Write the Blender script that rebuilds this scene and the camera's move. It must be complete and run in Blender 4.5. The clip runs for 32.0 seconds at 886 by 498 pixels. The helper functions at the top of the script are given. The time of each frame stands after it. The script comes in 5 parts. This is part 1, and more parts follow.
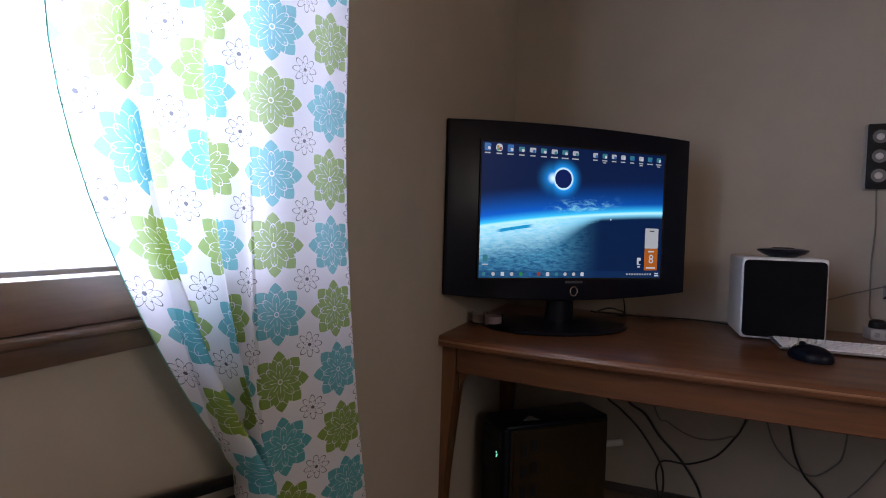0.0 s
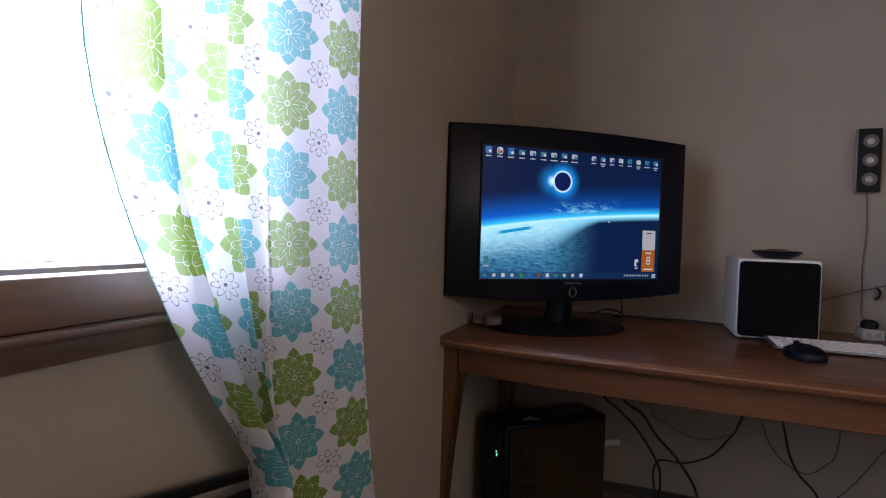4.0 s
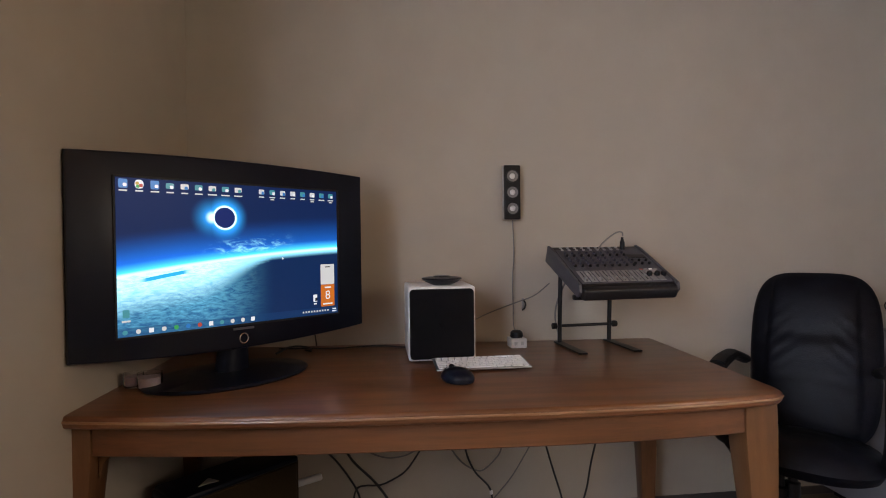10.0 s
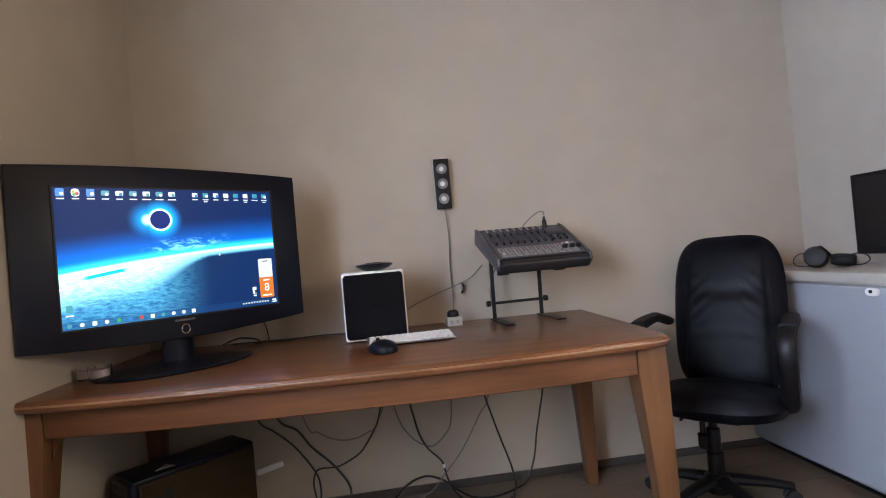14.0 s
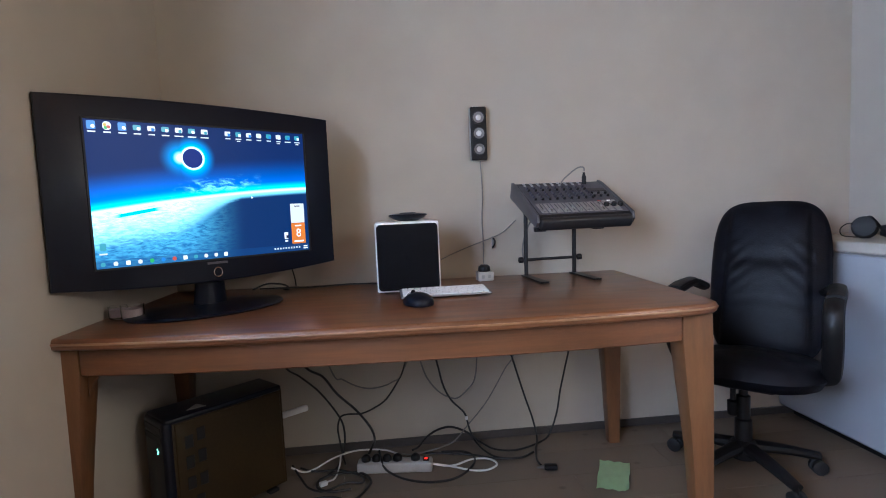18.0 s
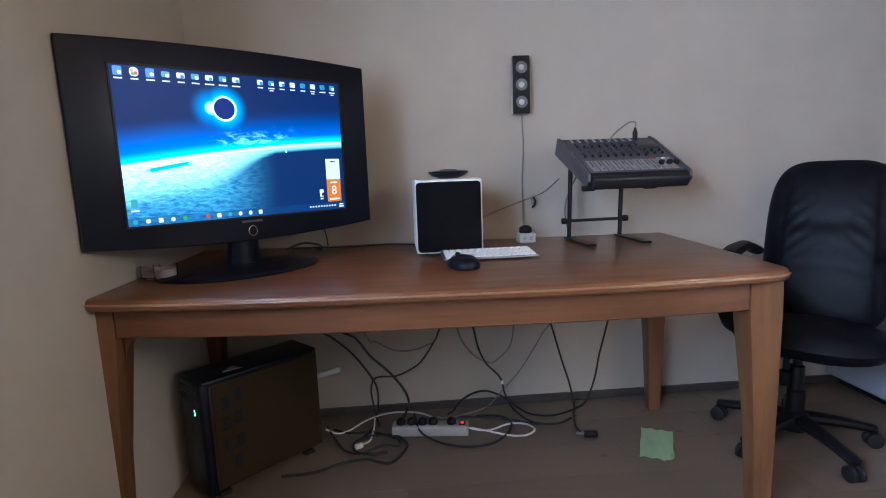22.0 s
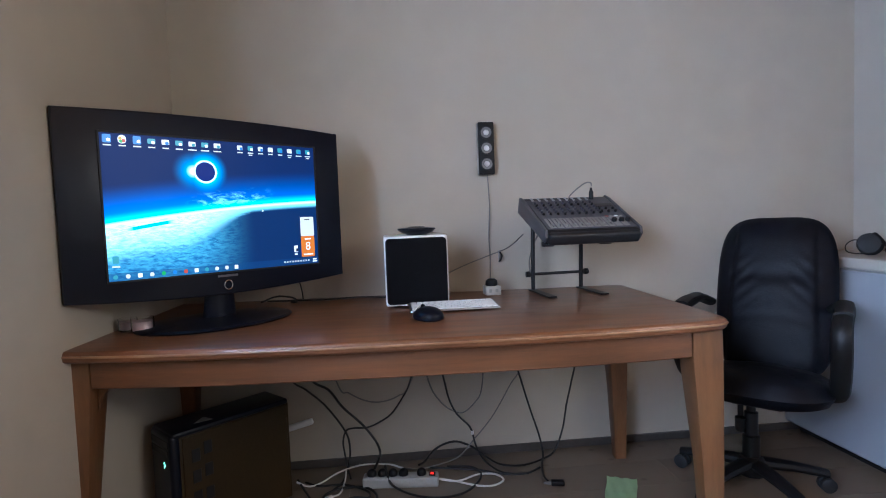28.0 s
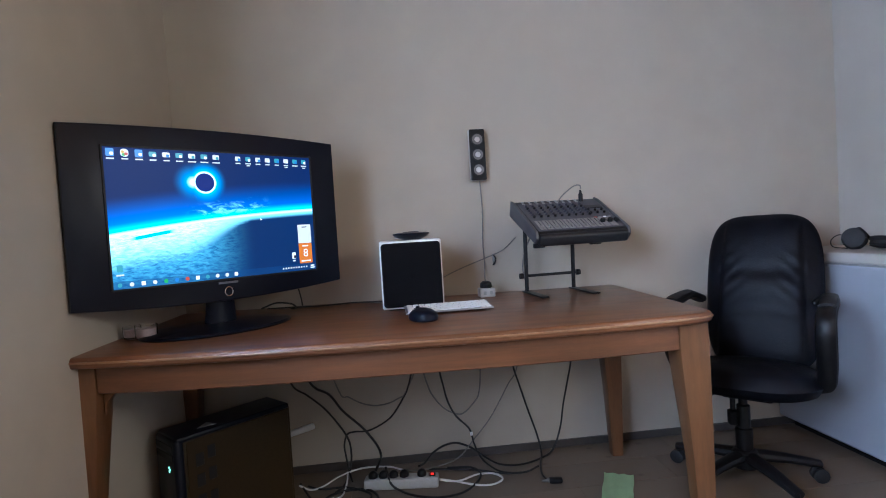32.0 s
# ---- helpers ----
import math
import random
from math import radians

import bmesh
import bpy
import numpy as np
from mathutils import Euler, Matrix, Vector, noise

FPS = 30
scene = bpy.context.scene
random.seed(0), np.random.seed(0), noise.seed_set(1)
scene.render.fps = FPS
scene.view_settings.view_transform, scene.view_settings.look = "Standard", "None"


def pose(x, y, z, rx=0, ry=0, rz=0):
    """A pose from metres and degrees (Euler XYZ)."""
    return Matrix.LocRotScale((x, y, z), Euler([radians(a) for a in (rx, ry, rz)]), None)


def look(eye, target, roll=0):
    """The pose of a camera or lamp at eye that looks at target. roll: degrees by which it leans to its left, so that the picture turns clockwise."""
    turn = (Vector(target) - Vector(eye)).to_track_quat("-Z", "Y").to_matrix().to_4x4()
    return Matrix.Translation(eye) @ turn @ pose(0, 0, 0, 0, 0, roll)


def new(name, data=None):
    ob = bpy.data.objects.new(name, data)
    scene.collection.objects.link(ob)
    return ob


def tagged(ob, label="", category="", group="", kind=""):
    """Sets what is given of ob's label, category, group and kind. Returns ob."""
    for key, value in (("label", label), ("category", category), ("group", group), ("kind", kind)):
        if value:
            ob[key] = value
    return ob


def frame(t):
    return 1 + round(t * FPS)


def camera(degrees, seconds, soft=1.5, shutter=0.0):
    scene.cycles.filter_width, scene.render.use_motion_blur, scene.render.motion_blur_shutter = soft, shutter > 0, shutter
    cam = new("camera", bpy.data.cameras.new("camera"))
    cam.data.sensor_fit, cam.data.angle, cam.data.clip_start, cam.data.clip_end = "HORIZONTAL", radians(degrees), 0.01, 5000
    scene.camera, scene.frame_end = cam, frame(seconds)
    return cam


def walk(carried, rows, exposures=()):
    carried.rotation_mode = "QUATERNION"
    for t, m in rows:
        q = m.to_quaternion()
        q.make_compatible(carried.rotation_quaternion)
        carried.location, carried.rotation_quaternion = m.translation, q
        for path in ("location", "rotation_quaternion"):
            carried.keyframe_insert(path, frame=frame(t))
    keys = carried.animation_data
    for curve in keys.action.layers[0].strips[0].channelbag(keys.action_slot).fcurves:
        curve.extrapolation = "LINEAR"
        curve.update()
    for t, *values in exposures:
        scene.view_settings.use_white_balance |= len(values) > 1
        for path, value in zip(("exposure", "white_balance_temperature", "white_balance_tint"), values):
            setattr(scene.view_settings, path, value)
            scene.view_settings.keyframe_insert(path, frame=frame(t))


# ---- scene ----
# ---------------------------------------------------------------- camera
cam = camera(80.0, 32.0, soft=1.0)
ROWS = [
    (0, 0.625, -2.100, 1.049, 88.00, -1.66, 21.31),
    (0.5, 0.628, -2.026, 1.062, 85.90, -0.45, 21.22),
    (1, 0.623, -2.010, 1.065, 84.67, -0.12, 20.96),
    (1.5, 0.620, -2.067, 1.055, 85.97, -0.99, 20.99),
    (2, 0.614, -2.121, 1.045, 87.86, -1.92, 20.96),
    (2.5, 0.616, -2.075, 1.054, 87.69, -1.30, 20.95),
    (4.5, 0.610, -2.140, 1.040, 88.57, -1.75, 20.54),
    (5, 0.623, -2.074, 1.058, 88.23, -0.86, 20.65),
    (5.5, 0.641, -1.984, 1.070, 84.36, 0.99, 20.86),
    (6, 0.636, -1.999, 1.063, 83.26, 0.41, 20.97),
    (6.5, 0.627, -2.113, 1.048, 86.13, -1.46, 20.44),
    (7, 0.624, -2.147, 1.040, 88.03, -1.86, 19.85),
    (7.5, 0.632, -2.038, 1.062, 85.77, -0.75, 19.85),
    (8, 0.670, -1.976, 1.069, 83.10, -0.88, 18.11),
    (8.5, 0.667, -2.017, 1.072, 81.89, -3.05, 9.74),
    (9, 0.703, -2.123, 1.051, 88.26, -3.02, 6.76),
    (9.5, 0.777, -2.087, 1.102, 90.15, 0.17, -2.92),
    (10, 0.827, -1.999, 1.142, 89.32, 0.67, -6.19),
    (10.5, 0.825, -1.950, 1.129, 87.61, 1.17, -6.61),
    (11, 0.880, -2.039, 1.089, 90.12, 2.55, -5.70),
    (11.5, 1.069, -2.159, 1.081, 90.65, 2.73, -8.62),
    (12, 1.151, -2.128, 1.052, 89.76, 3.60, -11.32),
    (12.5, 1.153, -2.042, 1.052, 88.65, 1.45, -12.27),
    (13, 1.137, -2.023, 1.033, 86.57, 1.34, -11.86),
    (13.5, 1.088, -2.125, 1.027, 88.64, 6.07, -8.08),
    (14, 1.050, -2.182, 1.027, 90.79, 5.08, -6.64),
    (14.5, 0.993, -2.098, 1.058, 89.16, 2.88, -6.79),
    (15, 0.958, -2.017, 1.038, 86.59, 2.26, -7.14),
    (15.5, 0.973, -2.062, 1.010, 87.12, 2.92, -6.71),
    (17.5, 0.934, -2.021, 1.051, 85.71, 0.78, -7.62),
    (18, 0.957, -2.110, 1.036, 85.61, 2.53, -5.69),
    (18.5, 0.844, -2.151, 1.009, 86.84, 1.50, -3.51),
    (19, 0.824, -2.036, 1.061, 83.40, 1.69, -3.65),
    (19.5, 0.859, -2.000, 1.025, 82.20, 2.39, -4.42),
    (20, 0.856, -2.060, 1.015, 83.63, 2.18, -4.59),
    (20.5, 0.871, -2.162, 1.012, 86.93, 3.25, -3.91),
    (21, 0.867, -2.121, 1.056, 86.46, 2.76, -3.79),
    (21.5, 0.872, -2.018, 1.065, 82.26, 2.65, -3.74),
    (22, 0.866, -2.003, 1.034, 81.23, 2.11, -4.24),
    (22.5, 0.870, -2.083, 1.011, 83.44, 2.18, -4.52),
    (23, 0.885, -2.163, 1.014, 86.93, 2.12, -4.28),
    (23.5, 0.883, -2.107, 1.055, 86.51, 2.40, -4.60),
    (24, 0.877, -2.019, 1.052, 83.50, 2.40, -5.80),
    (24.5, 0.886, -2.028, 1.019, 82.57, 1.25, -6.26),
    (25, 0.917, -2.131, 1.008, 85.53, 1.44, -5.87),
    (25.5, 0.925, -2.149, 1.032, 87.32, 1.63, -5.76),
    (27.5, 0.929, -2.174, 1.015, 87.57, 2.61, -5.72),
    (28, 0.922, -2.113, 1.047, 86.86, 2.13, -5.78),
    (28.5, 0.906, -2.013, 1.037, 83.15, 1.37, -6.39),
    (29, 0.916, -2.037, 1.015, 82.64, 1.55, -6.37),
    (29.5, 0.935, -2.145, 1.013, 86.47, 2.52, -5.79),
    (30, 0.937, -2.157, 1.038, 88.35, 2.84, -5.56),
    (30.5, 0.919, -2.060, 1.045, 85.38, 2.02, -6.09),
    (31, 0.914, -2.016, 1.028, 83.35, 1.72, -6.43),
    (31.5, 0.923, -2.086, 1.010, 84.63, 2.45, -6.32),
    (32, 0.940, -2.170, 1.022, 88.03, 3.53, -5.77),
]

EXPOSURES = [(0, -1.08, 6100, 22), (2.5, -1.08, 6100, 22), (5, -1.12, 6100, 22), (8, -1.18, 6150, 22), (8.5, -1.0, 6200, 21), (9, -0.68, 6250, 21),
             (10, -0.3, 6700, 18), (11, 0.2, 6550, 16), (12, 0.35, 6500, 16), (13, 0.3, 6400, 16), (14, 0.38, 6050, 14), (15, 0.32, 5850, 13),
             (18, 0.35, 5450, 12), (20, 0.28, 5250, 11), (23, 0.35, 5250, 11), (32, 0.3, 5250, 11)]
walk(cam, [(r[0], pose(*r[1:])) for r in ROWS], EXPOSURES)

# ---------------------------------------------------------------- light
world = bpy.data.worlds.new("overcast_sky")
scene.world = world
world.use_nodes = True
wn = world.node_tree
sky = wn.nodes.new("ShaderNodeTexSky")
sky.sky_type, sky.sun_disc = "NISHITA", False
sky.sun_elevation, sky.sun_rotation = radians(65), radians(180)
wn.nodes["Background"].inputs["Strength"].default_value = 0.15
wn.links.new(sky.outputs[0], wn.nodes["Background"].inputs["Color"])

sun = new("sun", bpy.data.lights.new("sun", "SUN"))
sun.data.energy, sun.data.angle, sun.data.color = 5.0, radians(8), (1.0, 0.95, 0.88)
sun.matrix_world = look((-0.3, -4, 8.5), (0, 0, 0))


def daylight(name, at, towards, w, h, watts, color):
    lamp = new(name, bpy.data.lights.new(name, "AREA"))
    lamp.data.shape, lamp.data.size, lamp.data.size_y = "RECTANGLE", w, h
    lamp.data.energy, lamp.data.color = watts, color
    lamp.matrix_world = look(at, towards)
    return lamp


daylight("window_daylight", (-0.16, -2.27, 1.490), (2.0, -2.27, 1.490), 1.74, 1.22, 140, (0.72, 0.82, 1.0))
daylight("side_window_daylight", (3.23, -2.90, 1.79), (0, -2.90, 1.55), 1.28, 0.80, 42, (1.0, 0.89, 0.70))

# ---------------------------------------------------------------- materials
def srgb(h):
    c = [int(h[i:i + 2], 16) / 255 for i in (0, 2, 4)]
    return tuple(x / 12.92 if x < 0.04045 else ((x + 0.055) / 1.055) ** 2.4 for x in c) + (1,)


class Nodes:
    """A short way to write node graphs."""

    def __init__(self, name):
        self.mat = bpy.data.materials.new(name)
        self.mat.use_nodes = True
        self.t = self.mat.node_tree
        self.bsdf = self.t.nodes["Principled BSDF"]
        self.out = self.t.nodes["Material Output"]

    def put(self, sock, v):
        if hasattr(v, "links"):
            self.t.links.new(v, sock)
        else:
            sock.default_value = v

    def node(self, kind, **kw):
        return self.t.nodes.new(kind)

    def math(self, op, a, b=0.0, c=0.0, clamp=False):
        n = self.t.nodes.new("ShaderNodeMath")
        n.operation, n.use_clamp = op, clamp
        for s, v in zip(n.inputs, (a, b, c)):
            self.put(s, v)
        return n.outputs[0]

    def ramp(self, v, lo, hi, a=0.0, b=1.0, smooth=True):
        n = self.t.nodes.new("ShaderNodeMapRange")
        n.interpolation_type = "SMOOTHSTEP" if smooth else "LINEAR"
        for s, x in zip(n.inputs, (v, lo, hi, a, b)):
            self.put(s, x)
        return n.outputs[0]

    def mix(self, f, a, b, blend="MIX"):
        n = self.t.nodes.new("ShaderNodeMix")
        n.data_type, n.blend_type = "RGBA", blend
        self.put(n.inputs[0], f)
        self.put(n.inputs[6], a)
        self.put(n.inputs[7], b)
        return n.outputs[2]

    def coords(self, which="Object"):
        return self.t.nodes.new("ShaderNodeTexCoord").outputs[which]

    def scaled(self, v, s):
        n = self.t.nodes.new("ShaderNodeMapping")
        n.inputs["Scale"].default_value = s
        self.put(n.inputs[0], v)
        return n.outputs[0]

    def noise(self, v, scale, detail=4.0, rough=0.55, distortion=0.0):
        n = self.t.nodes.new("ShaderNodeTexNoise")
        self.put(n.inputs["Vector"], v)
        n.inputs["Scale"].default_value = scale
        n.inputs["Detail"].default_value = detail
        n.inputs["Roughness"].default_value = rough
        n.inputs["Distortion"].default_value = distortion
        return n.outputs[0]

    def bump(self, h, strength=0.2, distance=0.002):
        n = self.t.nodes.new("ShaderNodeBump")
        n.inputs["Strength"].default_value = strength
        n.inputs["Distance"].default_value = distance
        self.put(n.inputs["Height"], h)
        self.t.links.new(n.outputs[0], self.bsdf.inputs["Normal"])

    def set(self, **kw):
        for k, v in kw.items():
            self.put(self.bsdf.inputs[k.replace("_", " ")], v)
        return self.mat


def plain(name, hexcol, rough=0.5, metal=0.0, vary=0.12, grain=60.0, bump=0.1, coat=0.0, gloss=0.15, spec=0.5):
    """A surface of one colour with two scales of mottling, fine relief and uneven gloss."""
    n = Nodes(name)
    v = n.coords()
    big, fine = n.noise(v, 5.0, 3), n.noise(v, grain, 5)
    c = srgb(hexcol)
    dark = tuple(x * (1 - vary) for x in c[:3]) + (1,)
    light = tuple(min(1, x * (1 + vary)) for x in c[:3]) + (1,)
    col = n.mix(n.ramp(n.math("ADD", n.math("MULTIPLY", big, 0.6), n.math("MULTIPLY", fine, 0.4)), 0.35, 0.65), dark, light)
    n.bump(fine, bump, 0.001)
    n.set(Base_Color=col, Metallic=metal, Roughness=n.ramp(big, 0.3, 0.7, rough * (1 - gloss), min(1, rough * (1 + gloss))), Specular_IOR_Level=spec)
    if coat:
        n.set(Coat_Weight=coat, Coat_Roughness=0.15)
    return n.mat


def glow(name, hexcol, strength):
    n = Nodes(name)
    n.set(Base_Color=(0, 0, 0, 1), Emission_Color=srgb(hexcol), Emission_Strength=strength, Roughness=0.3)
    return n.mat


def wall_paint(name, hexcol):
    n = Nodes(name)
    v = n.coords()
    big, mid, fine = n.noise(v, 0.9, 3), n.noise(v, 7.0, 4), n.noise(v, 190.0, 3)
    c = srgb(hexcol)
    a = tuple(x * 0.95 for x in c[:3]) + (1,)
    b = tuple(min(1, x * 1.04) for x in c[:3]) + (1,)
    col = n.mix(n.ramp(n.math("ADD", n.math("MULTIPLY", big, 0.7), n.math("MULTIPLY", mid, 0.3)), 0.35, 0.65), a, b)
    n.bump(n.math("ADD", fine, n.math("MULTIPLY", mid, 0.5)), 0.12, 0.002)
    return n.set(Base_Color=col, Roughness=0.82, Specular_IOR_Level=0.25)


def wood(name, dark, light, along=(1, 9, 9), rough=0.35, scale=3.0, coat=0.15, vary=True):
    """Straight-grained wood: long soft bands, fine pores and a slow drift of tone."""
    n = Nodes(name)
    v = n.scaled(n.coords(), along)
    band = n.noise(v, scale, 3, 0.5, 0.25)
    fine = n.noise(n.scaled(v, (1, 1.6, 1.6)), scale * 4.5, 3, 0.6)
    blot = n.noise(n.coords(), 2.4, 3)
    f = n.math("ADD", n.math("MULTIPLY", n.ramp(band, 0.3, 0.7), 0.42), n.math("MULTIPLY", fine, 0.48))
    f = n.math("ADD", f, n.math("MULTIPLY", n.math("SUBTRACT", blot, 0.5), 0.35), clamp=True)
    if vary:
        info = n.t.nodes.new("ShaderNodeObjectInfo").outputs["Random"]
        f = n.math("ADD", f, n.math("MULTIPLY", n.math("SUBTRACT", info, 0.5), 0.22), clamp=True)
    n.bump(fine, 0.03, 0.001)
    return n.set(Base_Color=n.mix(f, srgb(dark), srgb(light)), Roughness=n.ramp(blot, 0.3, 0.7, rough, rough * 1.3),
                 Coat_Weight=coat, Coat_Roughness=0.16)


def leather(name, hexcol):
    n = Nodes(name)
    v = n.coords()
    cell = n.t.nodes.new("ShaderNodeTexVoronoi")
    cell.inputs["Scale"].default_value = 260
    n.put(cell.inputs["Vector"], v)
    crease = n.noise(n.scaled(v, (1, 1, 1.4)), 8, 4, 0.55, 1.2)
    n.bump(n.math("ADD", n.math("MULTIPLY", cell.outputs["Distance"], 0.35), n.math("MULTIPLY", crease, 1.4)), 0.25, 0.004)
    c = srgb(hexcol)
    return n.set(Base_Color=n.mix(n.ramp(crease, 0.4, 0.7), c, tuple(x * 1.7 + 0.002 for x in c[:3]) + (1,)),
                 Roughness=n.ramp(crease, 0.3, 0.7, 0.44, 0.58), Specular_IOR_Level=0.16)


def curtain_cloth():
    """White cotton with a checkered print of eight-petalled flowers in lime and turquoise and small outlined flowers between."""
    n = Nodes("printed_curtain_cotton")
    sep = n.t.nodes.new("ShaderNodeSeparateXYZ")
    n.put(sep.inputs[0], n.coords("UV"))
    u, v = n.math("MULTIPLY", sep.outputs[0], 1 / 0.0912), n.math("MULTIPLY", sep.outputs[1], 1 / 0.0965)

    def polar(du):
        uu, vv = n.math("ADD", u, du), n.math("ADD", v, du)
        x, y = n.math("SUBTRACT", n.math("FRACT", uu), 0.5), n.math("SUBTRACT", n.math("FRACT", vv), 0.5)
        r = n.math("SQRT", n.math("ADD", n.math("MULTIPLY", x, x), n.math("MULTIPLY", y, y)))
        ang = n.math("ARCTAN2", y, x)
        lobe = n.math("ABSOLUTE", n.math("COSINE", n.math("MULTIPLY", ang, 4.0)))
        return uu, vv, r, ang, lobe

    def line(value, at, half):
        return n.math("LESS_THAN", n.math("ABSOLUTE", n.math("SUBTRACT", value, at)), half)

    uu, vv, r, ang, lobe = polar(0.0)
    saw = n.math("FRACT", n.math("MULTIPLY", ang, 4 / math.pi))
    tip = n.math("SUBTRACT", 1.0, n.math("MULTIPLY", n.math("ABSOLUTE", n.math("SUBTRACT", n.math("FRACT", n.math("ADD", saw, 0.5)), 0.5)), 2.0))
    edge = n.math("ADD", 0.325, n.math("MULTIPLY", n.math("POWER", tip, 0.78), 0.138))
    petal = n.math("LESS_THAN", r, edge)
    check = n.math("GREATER_THAN", n.math("FRACT", n.math("MULTIPLY", n.math("ADD", n.math("FLOOR", uu), n.math("FLOOR", vv)), 0.5)), 0.25)
    ink = n.mix(check, srgb("8aaa34"), srgb("5cb9c0"))
    inner = n.math("MULTIPLY", lobe, 0.17)
    lines = line(r, n.math("ADD", 0.13, inner), 0.008)
    side = n.math("ABSOLUTE", n.math("SINE", n.math("MULTIPLY", ang, 4.0)))
    lines = n.math("MAXIMUM", lines, line(r, n.math("ADD", 0.24, n.math("MULTIPLY", side, 0.14)), 0.006))
    ray = n.math("MULTIPLY", n.math("LESS_THAN", side, 0.16), n.math("MULTIPLY", n.math("GREATER_THAN", r, 0.06), n.math("LESS_THAN", r, 0.17)))
    lines = n.math("MAXIMUM", lines, ray)
    lines = n.math("MAXIMUM", lines, line(r, 0.035, 0.009))
    cloth = srgb("f1f0f4")
    col = n.mix(petal, cloth, n.mix(lines, ink, cloth))
    _, _, r2, ang2, lobe2 = polar(0.5)
    small = line(r2, n.math("ADD", 0.095, n.math("MULTIPLY", lobe2, 0.100)), 0.0070)
    small = n.math("MAXIMUM", small, n.math("LESS_THAN", r2, 0.026))
    side2 = n.math("ABSOLUTE", n.math("SINE", n.math("MULTIPLY", ang2, 4.0)))
    small = n.math("MAXIMUM", small, line(r2, n.math("ADD", 0.03, n.math("MULTIPLY", side2, 0.075)), 0.005))
    col = n.mix(small, col, srgb("404049"))
    weave = n.noise(n.coords("UV"), 900, 2)
    n.bump(weave, 0.15, 0.0006)
    n.set(Base_Color=col, Roughness=0.85, Specular_IOR_Level=0.15)
    thin = n.t.nodes.new("ShaderNodeBsdfTranslucent")
    n.put(thin.inputs["Color"], n.mix(0.30, col, cloth))
    both = n.t.nodes.new("ShaderNodeMixShader")
    both.inputs[0].default_value = 0.41
    n.t.links.new(n.bsdf.outputs[0], both.inputs[1])
    n.t.links.new(thin.outputs[0], both.inputs[2])
    n.t.links.new(both.outputs[0], n.out.inputs[0])
    return n.mat


def thin_cloth(name, hexcol):
    """Woven edge that lets some daylight through."""
    n = Nodes(name)
    col = n.mix(n.noise(n.coords(), 90, 3), srgb(hexcol), tuple(0.6 * c for c in srgb(hexcol)[:3]) + (1,))
    n.set(Base_Color=col, Roughness=0.85, Specular_IOR_Level=0.1)
    thin = n.t.nodes.new("ShaderNodeBsdfTranslucent")
    n.put(thin.inputs["Color"], col)
    both = n.t.nodes.new("ShaderNodeMixShader")
    both.inputs[0].default_value = 0.6
    n.t.links.new(n.bsdf.outputs[0], both.inputs[1])
    n.t.links.new(thin.outputs[0], both.inputs[2])
    n.t.links.new(both.outputs[0], n.out.inputs[0])
    return n.mat


